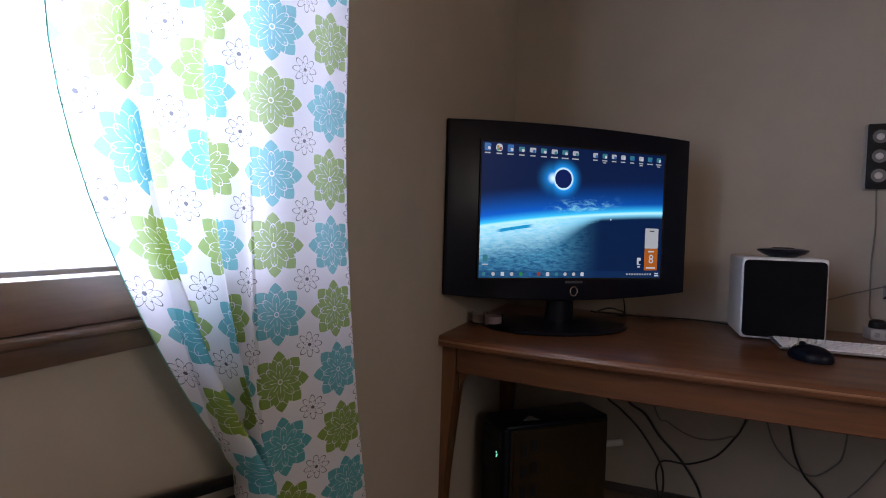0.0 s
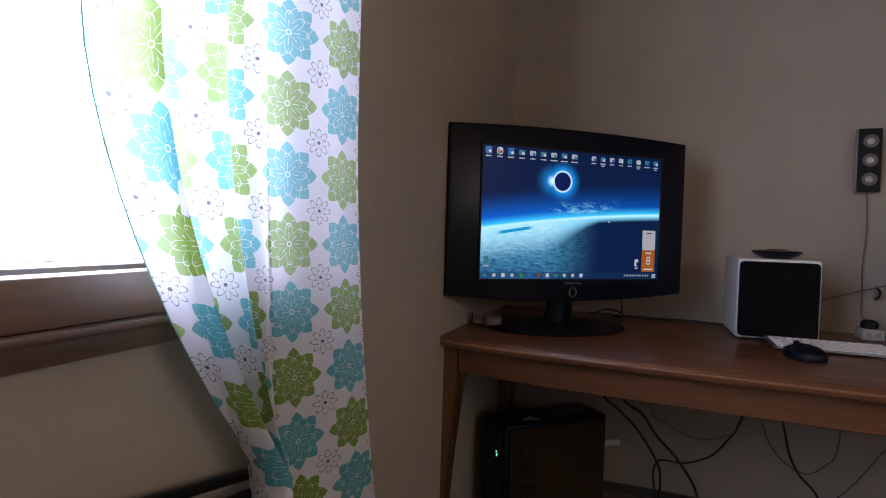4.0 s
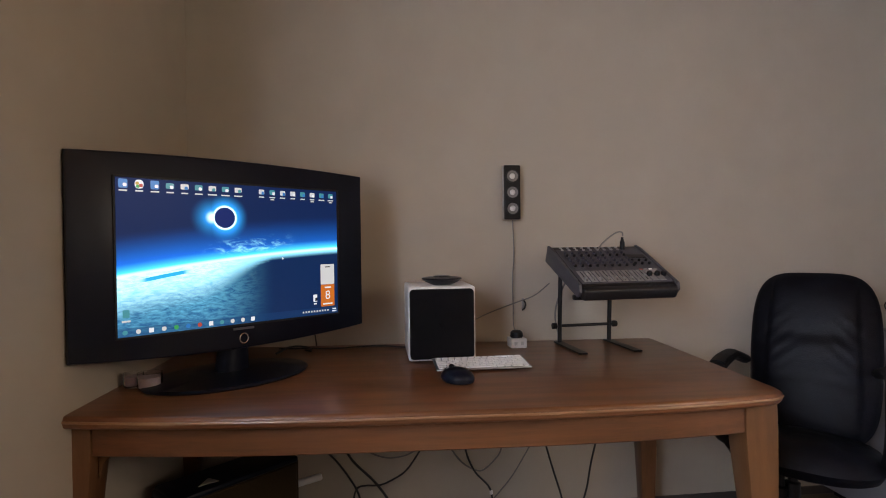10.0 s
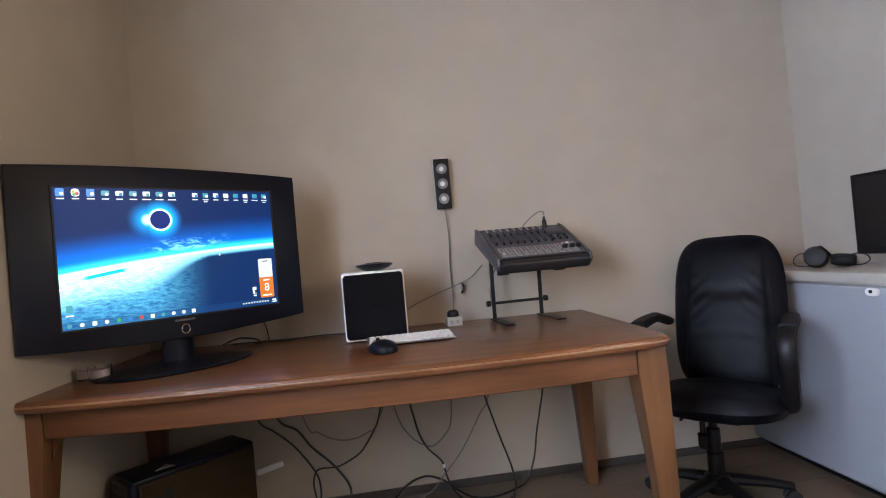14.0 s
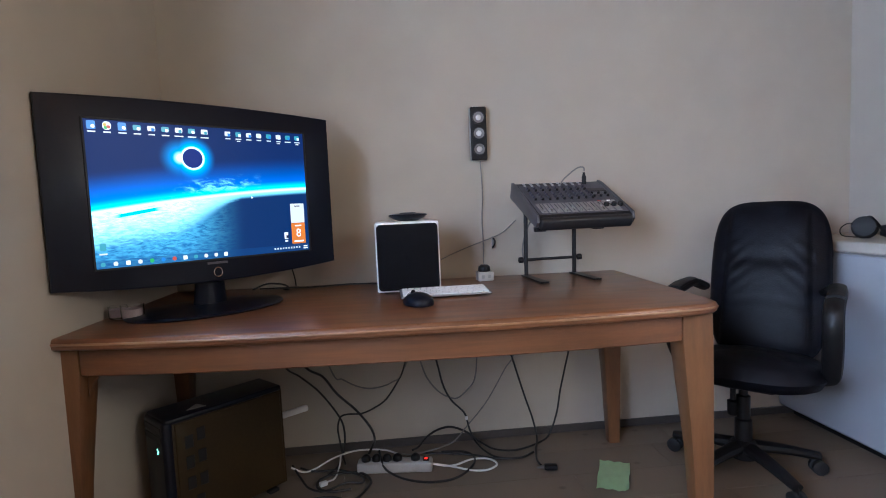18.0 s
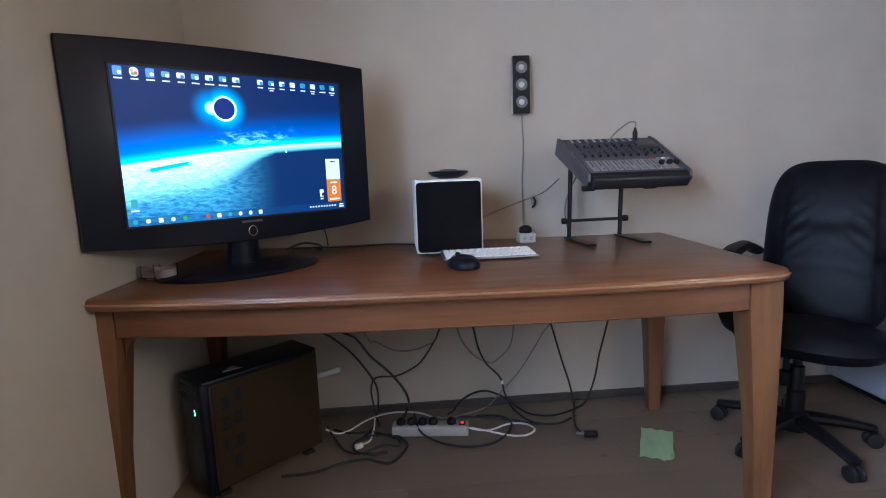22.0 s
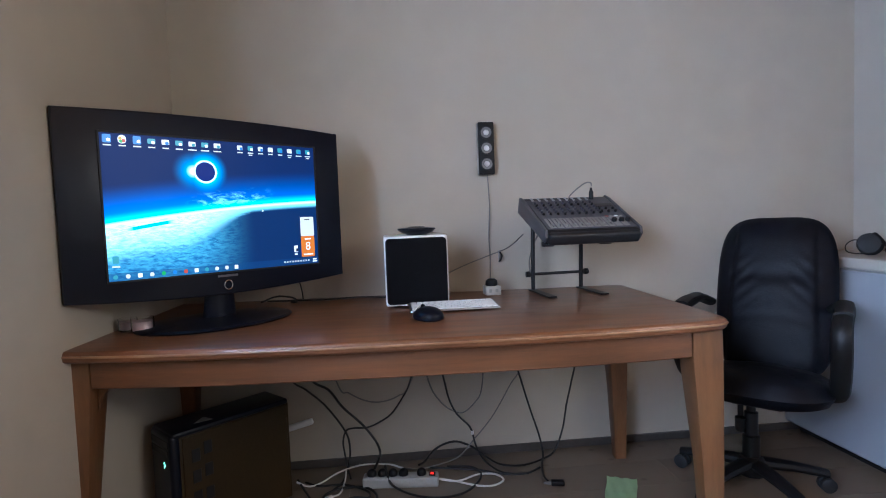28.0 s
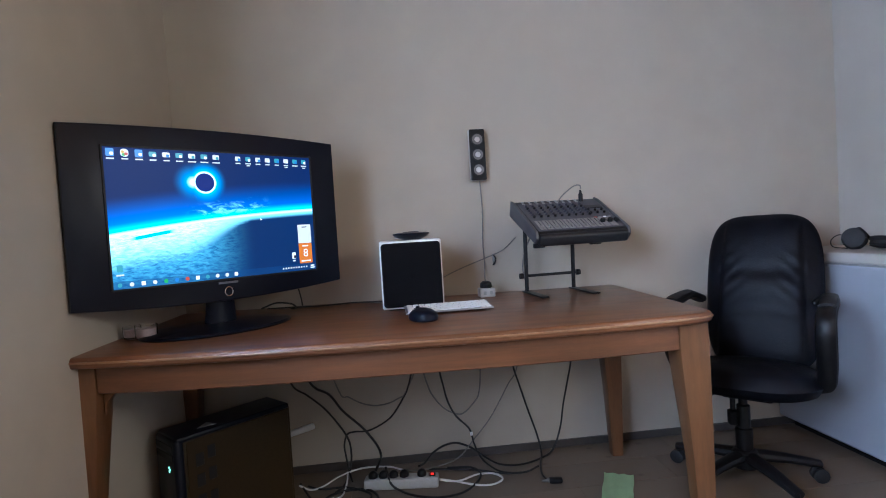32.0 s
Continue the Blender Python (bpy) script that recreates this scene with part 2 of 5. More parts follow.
def desktop_picture():
    """The picture on the television: an eclipse over a planet's curved horizon."""
    n = Nodes("television_picture")
    sep = n.t.nodes.new("ShaderNodeSeparateXYZ")
    uv = n.coords("UV")
    n.put(sep.inputs[0], uv)
    u, v = sep.outputs[0], sep.outputs[1]
    h = n.math("SUBTRACT", n.math("ADD", 0.378, n.math("MULTIPLY", u, 0.25)), n.math("MULTIPLY", n.math("MULTIPLY", u, u), 0.095))
    d = n.math("SUBTRACT", v, h)
    cloud = n.noise(n.scaled(uv, (5, 9, 1)), 2.6, 8, 0.7, 0.5)
    wave = n.noise(n.scaled(uv, (7, 16, 1)), 3.4, 8, 0.72, 0.5)
    # sky above the horizon
    band = n.math("MULTIPLY", n.ramp(d, 0.0, 0.27, 1.0, 0.0, False), n.ramp(n.math("ABSOLUTE", n.math("SUBTRACT", u, 0.05)), 0.0, 0.9, 1.0, 0.72))
    band = n.math("POWER", band, 1.6)
    skyc = n.mix(band, srgb("04183c"), srgb("0a72e4"))
    hot = n.math("POWER", n.ramp(d, 0.0, 0.075, 1.0, 0.0, False), 1.5)
    skyc = n.mix(hot, skyc, srgb("3fdcff"))
    wisps = n.math("MULTIPLY", n.ramp(cloud, 0.47, 0.68), n.math("MULTIPLY", n.ramp(d, 0.015, 0.05), n.ramp(d, 0.08, 0.16, 1.0, 0.0)))
    wisps = n.math("MULTIPLY", wisps, n.math("MULTIPLY", n.ramp(u, 0.30, 0.48), n.ramp(u, 0.60, 0.78, 1.0, 0.0)))
    skyc = n.mix(n.math("MULTIPLY", wisps, 0.8), skyc, srgb("7fd4e4"))
    # cloud deck below the horizon: bright along the limb, blue to the near side, night to the far side
    dn = n.math("MULTIPLY", d, -1.0)
    day = n.ramp(n.math("ADD", u, n.math("MULTIPLY", n.math("SUBTRACT", wave, 0.5), 0.10)), 0.30, 0.66, 1.0, 0.0)
    limb = n.math("ADD", 0.035, n.math("MULTIPLY", day, 0.16))
    bright = n.ramp(n.math("DIVIDE", dn, limb), 0.1, 1.5, 1.0, 0.0)
    near = n.ramp(wave, 0.30, 0.70, 0.0, 1.0)
    deep = n.mix(near, srgb("0c4570"), srgb("4f9bb4"))
    deep = n.mix(n.ramp(v, 0.0, 0.22, 0.45, 0.0), deep, srgb("0a3060"))
    deep = n.mix(day, srgb("041c3e"), deep)
    white = n.mix(n.math("MULTIPLY", near, day), srgb("7fd6ee"), srgb("c4f2f6"))
    deck = n.mix(bright, deep, white)
    lake = n.math("MULTIPLY", n.math("LESS_THAN", n.math("ABSOLUTE", n.math("SUBTRACT", n.math("ADD", d, 0.055), n.math("MULTIPLY", u, 0.05))), 0.012),
                  n.math("MULTIPLY", n.ramp(u, 0.07, 0.11), n.ramp(u, 0.24, 0.28, 1.0, 0.0)))
    deck = n.mix(lake, deck, srgb("1593c0"))
    rim = n.ramp(n.math("ABSOLUTE", d), 0.0, 0.018, 1.0, 0.0)
    col = n.mix(n.math("GREATER_THAN", d, 0.0), deck, skyc)
    col = n.mix(n.math("MULTIPLY", rim, 0.7), col, srgb("c8faff"))
    # eclipse
    x = n.math("MULTIPLY", n.math("SUBTRACT", u, 0.422), 1.6)
    y = n.math("SUBTRACT", v, 0.762)
    r = n.math("SQRT", n.math("ADD", n.math("MULTIPLY", x, x), n.math("MULTIPLY", y, y)))
    x2 = n.math("ADD", x, 0.088)
    r2 = n.math("SQRT", n.math("ADD", n.math("MULTIPLY", x2, x2), n.math("MULTIPLY", y, y)))
    halo = n.math("MAXIMUM", n.math("POWER", n.ramp(r, 0.07, 0.175, 1.0, 0.0, False), 2.0), n.math("POWER", n.ramp(r2, 0.0, 0.16, 1.0, 0.0, False), 2.0))
    col = n.mix(halo, col, srgb("1aa8ff"))
    col = n.mix(n.math("MAXIMUM", n.ramp(r, 0.074, 0.092, 1.0, 0.0), n.ramp(r2, 0.0, 0.055, 1.0, 0.0)), col, srgb("d8fcff"))
    col = n.mix(n.ramp(r, 0.070, 0.076, 1.0, 0.0), col, srgb("0a1a4c"))
    # task bar
    col = n.mix(n.math("MULTIPLY", n.math("LESS_THAN", v, 0.055), 0.5), col, srgb("0c2c50"))
    n.set(Base_Color=(0.004, 0.004, 0.005, 1), Roughness=0.35, Specular_IOR_Level=0.12, Emission_Color=col, Emission_Strength=2.25)
    return n.mat


def floor_laminate():
    n = Nodes("grey_oak_laminate")
    info = n.t.nodes.new("ShaderNodeObjectInfo").outputs["Random"]
    v = n.scaled(n.coords(), (1.2, 10, 10))
    shift = n.t.nodes.new("ShaderNodeVectorMath")
    n.put(shift.inputs[0], v)
    n.put(shift.inputs[1], n.math("MULTIPLY", info, 40))
    g = n.noise(shift.outputs[0], 3.0, 6, 0.65, 1.0)
    fine = n.noise(n.scaled(shift.outputs[0], (1, 5, 1)), 30, 4, 0.7)
    f = n.math("ADD", n.math("MULTIPLY", g, 0.7), n.math("MULTIPLY", fine, 0.3))
    f = n.math("ADD", f, n.math("MULTIPLY", n.math("SUBTRACT", info, 0.5), 0.25), clamp=True)
    knot = n.t.nodes.new("ShaderNodeTexVoronoi")
    knot.inputs["Scale"].default_value = 4.5
    n.put(knot.inputs["Vector"], n.scaled(shift.outputs[0], (1, 0.16, 0.16)))
    spot = n.ramp(knot.outputs["Distance"], 0.03, 0.11, 0.55, 0.0)
    n.bump(fine, 0.08, 0.0008)
    return n.set(Base_Color=n.mix(spot, n.mix(f, srgb("55493d"), srgb("7e6f5d")), srgb("3c3026")), Roughness=n.ramp(g, 0.3, 0.7, 0.36, 0.5))


M = dict(
    wall=wall_paint("beige_wall_paint", "ada292"),
    wall_white=wall_paint("pale_wall_paint", "aba397"),
    ceiling=wood("pine_ceiling_boards", "8f6136", "bd8d58", (1, 8, 8), 0.45, 2.5, 0.0, False),
    laminate=floor_laminate(),
    base_grey=plain("dark_grey_base", "443f3b", 0.5),
    desk=wood("varnished_brown_oak", "4a2d19", "804f2d", (1, 11, 11), 0.32, 2.6, 0.35),
    desk_leg=wood("varnished_brown_oak_upright", "4d311c", "7c5331", (9, 9, 1), 0.34, 2.6, 0.25),
    desk_edge=wood("worn_oak_edge_highlight", "7a5236", "b08a66", (1, 11, 11), 0.3, 2.6, 0.3),
    frame_wood=wood("old_window_wood", "55402f", "86695a", (9, 1, 9), 0.34, 3.0, 0.35),
    # navy base: the bluish veil of screen glare is painted into the black
    black_gloss=plain("gloss_black_blue_veil", "0a0e1a", 0.335, 0, 0.1, 90, 0.01, 0.0, 0.1, 0.24),
    black=plain("matt_black_plastic", "0c0c0e", 0.5, 0, 0.15, 140, 0.08, 0, 0.15, 0.35),
    black_soft=plain("black_rubber", "131314", 0.7, 0, 0.15, 140, 0.1),
    black_metal=plain("black_painted_steel", "151517", 0.38, 0.3, 0.12, 160, 0.06),
    # brown reflected from the floor and warm light is put into this colour
    case=plain("case_steel_reflected_brown", "30240f", 0.55, 0.0, 0.15, 120, 0.05, spec=0.2),
    # the window's blue reflection is tinted into this black leather
    leather=leather("black_leather_blue_sheen", "05070e"),
    grille=plain("black_speaker_cloth", "121214", 0.9, 0, 0.25, 300, 0.3, 0, 0.1, 0.08),
    white_plastic=plain("white_plastic", "e4e3e0", 0.35, 0, 0.04, 120, 0.03),
    grey_plastic=plain("grey_plastic", "8b8a88", 0.4, 0, 0.06, 120, 0.05),
    key_white=plain("white_key_caps", "efeeec", 0.45, 0, 0.03, 200, 0.03),
    aluminium=plain("brushed_aluminium", "9fa0a2", 0.36, 0.9, 0.05, 220, 0.08),
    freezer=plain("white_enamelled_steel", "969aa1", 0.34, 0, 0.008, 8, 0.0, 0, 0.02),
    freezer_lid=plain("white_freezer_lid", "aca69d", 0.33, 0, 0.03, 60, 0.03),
    chrome=plain("polished_chrome", "d5d5d5", 0.12, 1.0, 0.02, 60, 0.01),
    cone=plain("grey_speaker_cone", "6f6c69", 0.5, 0.1, 0.05, 100, 0.05),
    cone_cap=plain("silver_dust_cap", "c4c1bd", 0.35, 0.3, 0.05, 100, 0.03),
    knob_grey=plain("blue_grey_knob_plastic", "34333d", 0.5),
    panel=plain("dark_grey_mixer_panel", "515056", 0.42, 0.3, 0.08, 140, 0.05),
    panel_light=plain("light_grey_mixer_strip", "8b8885", 0.45, 0.1, 0.06, 140, 0.05),
    mixer_edge=plain("charcoal_mixer_armrest", "1a1a1c", 0.4, 0, 0.1, 120, 0.08),
    cheek=plain("mid_grey_mixer_cheek", "4b4a4e", 0.4, 0.1, 0.08, 140, 0.05),
    strip_grey=plain("greyed_white_plastic", "a3a09a", 0.4, 0, 0.06, 120, 0.03),
    sticker=plain("pale_paper_sticker", "9a9691", 0.6),
    red=plain("red_plastic", "8a3a30", 0.4),
    cable=plain("black_cable_jacket", "141414", 0.5, 0, 0.1, 200, 0.02),
    cable_grey=plain("grey_cable_jacket", "6f6b66", 0.5, 0, 0.1, 200, 0.02),
    cable_white=plain("white_cable_jacket", "cfccc6", 0.5, 0, 0.06, 200, 0.02),
    paper=plain("pale_green_paper", "b9d3a4", 0.8, 0, 0.06, 30, 0.2),
    pink=plain("pink_white_wax", "c0a9ab", 0.6, 0, 0.1, 40, 0.1),
    screen_off=plain("switched_off_screen", "0c0c0f", 0.32, 0, 0.05, 300, 0.0, 0, 0.05),
    outside_wall=plain("pale_rendered_house_wall", "d8d4d4", 0.9, 0, 0.06, 3),
    outside_roof=plain("pale_house_roof", "c9c6c8", 0.9, 0, 0.10, 4),
    outside_post=plain("white_porch_post", "e8e6e6", 0.7, 0, 0.05, 8),
    outside_panel=plain("lilac_porch_panel", "9a7f96", 0.8, 0, 0.08, 6),
    selvage=thin_cloth("teal_selvage", "8fcdbb"),
    snow=plain("pale_winter_ground", "e6e6e6", 0.9, 0, 0.1, 3),
)
M["curtain"] = curtain_cloth()
M["picture"] = desktop_picture()
M["icon_white"] = glow("lit_icon_white", "eef6fb", 1.1)
M["icon_blue"] = glow("lit_icon_blue", "2c8fe0", 0.8)
M["icon_teal"] = glow("lit_icon_teal", "4fb8c4", 0.7)
M["icon_red"] = glow("lit_icon_red", "e0584a", 0.7)
M["icon_green"] = glow("lit_icon_green", "3dcf6a", 0.7)
M["icon_yellow"] = glow("lit_icon_yellow", "f0c850", 0.7)
M["icon_orange"] = glow("lit_gadget_orange", "e07a1e", 0.95)
M["icon_grey"] = glow("lit_gadget_white", "dfe4e2", 1.0)
M["led_green"] = glow("green_led", "8affc8", 3.0)
M["led_red"] = glow("red_switch_neon", "ff2a1c", 1.3)
g = Nodes("window_glass")
g.set(Base_Color=(1, 1, 1, 1), Roughness=0.0, Transmission_Weight=1.0, IOR=1.45)
M["glass"] = g.mat


# ---------------------------------------------------------------- building helpers
def part(name, bm, material, parent=None, label="", smooth=True):
    me = bpy.data.meshes.new(name)
    bm.normal_update()
    bm.to_mesh(me)
    bm.free()
    me.materials.append(M[material])
    if smooth:
        me.polygons.foreach_set("use_smooth", [len(p.vertices) < 5 for p in me.polygons])
        me.set_sharp_from_angle(angle=radians(34))
    ob = new(name, me)
    if parent is not None:
        ob.parent = parent
    if label:
        ob["label"] = label
    return ob


def again(ob, m, parent=None):
    """Another object on the same mesh."""
    o = ob.copy()
    scene.collection.objects.link(o)
    o.parent = parent if parent is not None else ob.parent
    o.matrix_basis = m
    return o


def thing(name, m, label, category, group="", kind=""):
    e = new(name)
    e.empty_display_size = 0.05
    e.matrix_basis = m
    return tagged(e, label, category, group, kind)


def B():
    return bmesh.new()


def box(bm, size, at=(0, 0, 0), bevel=0.0, seg=2, turn=None):
    """A box of that size round a centre, its edges rounded."""
    m = Matrix.Translation(at) @ (turn or Matrix()) @ Matrix.Diagonal((*size, 1))
    vs = bmesh.ops.create_cube(bm, size=1.0, matrix=m)["verts"]
    if bevel:
        es = list({e for v in vs for e in v.link_edges})
        bmesh.ops.bevel(bm, geom=es, offset=bevel, segments=seg, affect="EDGES", profile=0.5)
    return bm


def cyl(bm, r1, r2, h, at=(0, 0, 0), seg=20, turn=None, bevel=0.0):
    """A cylinder or cone frustum along z round a centre."""
    m = Matrix.Translation(at) @ (turn or Matrix())
    vs = bmesh.ops.create_cone(bm, cap_ends=True, segments=seg, radius1=r1, radius2=r2, depth=h, matrix=m)["verts"]
    if bevel:
        es = [e for e in {e for v in vs for e in v.link_edges} if any(len(f.verts) > 4 for f in e.link_faces)]
        bmesh.ops.bevel(bm, geom=es, offset=bevel, segments=2, affect="EDGES", profile=0.5)
    return bm


def smooth_path(pts, per=6):
    p = [Vector(q) for q in pts]
    p = [p[0] * 2 - p[1]] + p + [p[-1] * 2 - p[-2]]
    out = []
    for a, b, c, d in zip(p, p[1:], p[2:], p[3:]):
        for i in range(per):
            t = i / per
            out.append(0.5 * (2 * b + (c - a) * t + (2 * a - 5 * b + 4 * c - d) * t * t + (3 * b - a - 3 * c + d) * t ** 3))
    return out + [p[-2]]


def tube(bm, pts, r, seg=8, per=6, flat=1.0):
    """A round bar or cable along a smooth path; r may be one radius or two (start, end)."""
    path = smooth_path(pts, per) if per > 1 else [Vector(q) for q in pts]
    r0, r1 = r if isinstance(r, tuple) else (r, r)
    rings, side = [], None
    for i, q in enumerate(path):
        d = (path[min(i + 1, len(path) - 1)] - path[max(i - 1, 0)]).normalized()
        if side is None:
            side = d.cross(Vector((0, 0, 1)))
            if side.length < 0.1:
                side = d.cross(Vector((0, 1, 0)))
        side = (side - d * side.dot(d)).normalized()
        up = d.cross(side)
        rr = r0 + (r1 - r0) * i / max(1, len(path) - 1)
        rings.append([bm.verts.new(q + side * (rr * math.cos(a)) + up * (rr * flat * math.sin(a)))
                      for a in (2 * math.pi * k / seg for k in range(seg))])
    for a, b in zip(rings, rings[1:]):
        for k in range(seg):
            bm.faces.new((a[k], a[(k + 1) % seg], b[(k + 1) % seg], b[k]))
    bm.faces.new(rings[0][::-1])
    bm.faces.new(rings[-1])
    return bm


def prism(bm, outline, z0, z1, bevel=0.0, seg=3):
    """An outline in x and y, drawn up from z0 to z1."""
    lo = [bm.verts.new((x, y, z0)) for x, y in outline]
    hi = [bm.verts.new((x, y, z1)) for x, y in outline]
    n = len(outline)
    bm.faces.new(lo[::-1])
    bm.faces.new(hi)
    for i in range(n):
        bm.faces.new((lo[i], lo[(i + 1) % n], hi[(i + 1) % n], hi[i]))
    bmesh.ops.recalc_face_normals(bm, faces=bm.faces[:])
    if bevel:
        es = [e for e in bm.edges if any(len(f.verts) > 4 for f in e.link_faces)]
        bmesh.ops.bevel(bm, geom=es, offset=bevel, segments=seg, affect="EDGES", profile=0.5)
    return bm


def lathe(bm, profile, seg=28, at=(0, 0, 0), turn=None):
    """A profile of (radius, z) turned round the z axis."""
    m = Matrix.Translation(at) @ (turn or Matrix())
    rings = []
    for r, z in profile:
        if r < 1e-6:
            rings.append([bm.verts.new(m @ Vector((0, 0, z)))])
        else:
            rings.append([bm.verts.new(m @ Vector((r * math.cos(2 * math.pi * k / seg), r * math.sin(2 * math.pi * k / seg), z))) for k in range(seg)])
    for a, b in zip(rings, rings[1:]):
        for k in range(seg):
            k2 = (k + 1) % seg
            if len(a) == 1 and len(b) > 1:
                bm.faces.new((a[0], b[k], b[k2]))
            elif len(b) == 1 and len(a) > 1:
                bm.faces.new((a[k], a[k2], b[0]))
            elif len(a) > 1:
                bm.faces.new((a[k], a[k2], b[k2], b[k]))
    bmesh.ops.recalc_face_normals(bm, faces=bm.faces[:])
    return bm


def rounded(w, h, r, seg=5, cx=0.0, cy=0.0):
    out = []
    for sx, sy, a0 in ((1, 1, 0), (-1, 1, 90), (-1, -1, 180), (1, -1, 270)):
        for k in range(seg + 1):
            a = radians(a0 + 90 * k / seg)
            out.append((cx + sx * (w / 2 - r) + r * math.cos(a), cy + sy * (h / 2 - r) + r * math.sin(a)))
    return out


TX, TY = pose(0, 0, 0, 90), pose(0, 0, 0, 0, 90)


# ---------------------------------------------------------------- the room
XL, XR, YB, YS, ZC = 0.06, 3.09, 0.165, -4.3, 2.29      # inner faces of the walls, height of the ceiling
WIN = (-3.10, -1.47, 0.985, 2.05)                        # window opening in the left wall: y0, y1, z0, z1


def structure(name, bm, material, label, category):
    return tagged(part(name, bm, material, None, "", False), label, category, "", "structure")


bm = B()
box(bm, (XR - XL + 0.4, YB - YS + 0.4, 0.2), ((XL + XR) / 2, (YB + YS) / 2, -0.106))
floor = structure("floor", bm, "base_grey", "grey-brown wood laminate floor", "floor")

bm = B()
box(bm, (XR - XL + 0.6, 0.2, ZC + 0.2), ((XL + XR) / 2, YB + 0.1, ZC / 2))
structure("wall_north", bm, "wall", "plain beige painted wall behind the desk", "wall")
bm = B()
EW = (-3.55, -2.25, 1.36, 2.20)                          # window opening in the right wall, behind the camera: y0, y1, z0, z1
for a, b, c, d in ((YS, EW[0], -0.1, ZC + 0.1), (EW[1], YB, -0.1, ZC + 0.1), (EW[0], EW[1], -0.1, EW[2]), (EW[0], EW[1], EW[3], ZC + 0.1)):
    box(bm, (0.2, b - a, d - c), (XR + 0.1, (a + b) / 2, (c + d) / 2))
structure("wall_east", bm, "wall_white", "plain pale painted side wall", "wall")
bm = B()
box(bm, (XR - XL + 0.4, 0.2, ZC + 0.2), ((XL + XR) / 2, YS - 0.1, ZC / 2))
structure("wall_south", bm, "wall", "plain beige painted rear wall", "wall")
bm = B()
y0, y1, z0, z1 = WIN
cx = XL - 0.1
box(bm, (0.2, YB - y1, ZC + 0.2), (cx, (YB + y1) / 2, ZC / 2))
box(bm, (0.2, y0 - YS, ZC + 0.2), (cx, (YS + y0) / 2, ZC / 2))
box(bm, (0.2, y1 - y0, z0 - 0.02 + 0.1), (cx, (y0 + y1) / 2, (z0 - 0.02 - 0.1) / 2))
box(bm, (0.2, y1 - y0, ZC + 0.1 - z1), (cx, (y0 + y1) / 2, (ZC + 0.1 + z1) / 2))
structure("wall_west", bm, "wall", "plain beige painted window wall", "wall")

# ceiling of narrow pine boards
bm = B()
box(bm, (XR - XL + 0.4, YB - YS + 0.4, 0.12), ((XL + XR) / 2, (YB + YS) / 2, ZC + 0.075))
k = YS
while k < YB:
    box(bm, (XR - XL, 0.088, 0.016), ((XL + XR) / 2, min(k + 0.045, YB - 0.045), ZC + 0.008))
    k += 0.092
structure("ceiling", bm, "ceiling", "pine board ceiling", "ceiling")

# thin dark strip that paints in the shade at the back wall's foot
bm = B()
box(bm, (XR - XL, 0.012, 0.034), ((XL + XR) / 2, YB - 0.006, 0.017), 0.002, 1)
structure("baseboard", bm, "base_grey", "thin dark strip for the shade at the foot of the wall", "baseboard")

# window: frame, sill, apron board, panes
win = thing("window_1", pose(0, 0, 0), "old brown wooden window with a bright view", "window", kind="structure")
bm = B()
box(bm, (0.07, y1 - y0, 0.032), (XL - 0.06, (y0 + y1) / 2, z0 - 0.004), 0.006)
box(bm, (0.07, y1 - y0, 0.06), (XL - 0.06, (y0 + y1) / 2, z1 - 0.03), 0.006)
box(bm, (0.07, 0.06, z1 - z0), (XL - 0.06, y1 - 0.03, (z0 + z1) / 2), 0.006)
box(bm, (0.07, 0.06, z1 - z0), (XL - 0.06, y0 + 0.03, (z0 + z1) / 2), 0.006)
box(bm, (0.06, 0.07, z1 - z0), (XL - 0.06, (y0 + y1) / 2 - 0.02, (z0 + z1) / 2), 0.006)
part("window_frame", bm, "frame_wood", win)
bm = B()
box(bm, (0.035, y1 - y0 + 0.16, 0.052), (XL + 0.012, (y0 + y1) / 2, z0 - 0.019), 0.005)
part("lower_rail", bm, "frame_wood", win)
bm = B()
box(bm, (0.042, y1 - y0 + 0.22, 0.009), (XL + 0.021, (y0 + y1) / 2, z0 - 0.0500), 0.003)
part("window_sill", bm, "frame_wood", win)
bm = B()
box(bm, (0.028, y1 - y0 + 0.18, 0.026), (XL + 0.014, (y0 + y1) / 2, z0 - 0.0680), 0.004)
part("apron_board", bm, "frame_wood", win)
for c in ((y0 + y1) / 2 - 0.42, (y0 + y1) / 2 + 0.38):
    bm = B()
    box(bm, (0.004, 0.74, z1 - z0 - 0.07), (XL - 0.065, c, (z0 + z1) / 2 - 0.02))
    part("pane", bm, "glass", win).visible_shadow = False

win2 = thing("window_2", pose(0, 0, 0), "brown wooden window in the side wall", "window", kind="structure")
bm = B()
for y in (EW[0] + 0.03, (EW[0] + EW[1]) / 2, EW[1] - 0.03):
    box(bm, (0.07, 0.06, EW[3] - EW[2]), (XR + 0.06, y, (EW[2] + EW[3]) / 2), 0.006)
for z in (EW[2] + 0.03, EW[3] - 0.03):
    box(bm, (0.07, EW[1] - EW[0], 0.06), (XR + 0.06, (EW[0] + EW[1]) / 2, z), 0.006)
part("window_frame", bm, "frame_wood", win2)
bm = B()
box(bm, (0.09, EW[1] - EW[0] + 0.2, 0.022), (XR - 0.03, (EW[0] + EW[1]) / 2, EW[2] - 0.012), 0.005)
part("window_sill", bm, "frame_wood", win2)

# outside, beyond the window
bm = B()
box(bm, (800, 800, 0.1), (0, 0, -2.65))
tagged(part("ground", bm, "snow", None, "", False), "pale open ground outside the windows", "ground", "", "structure")

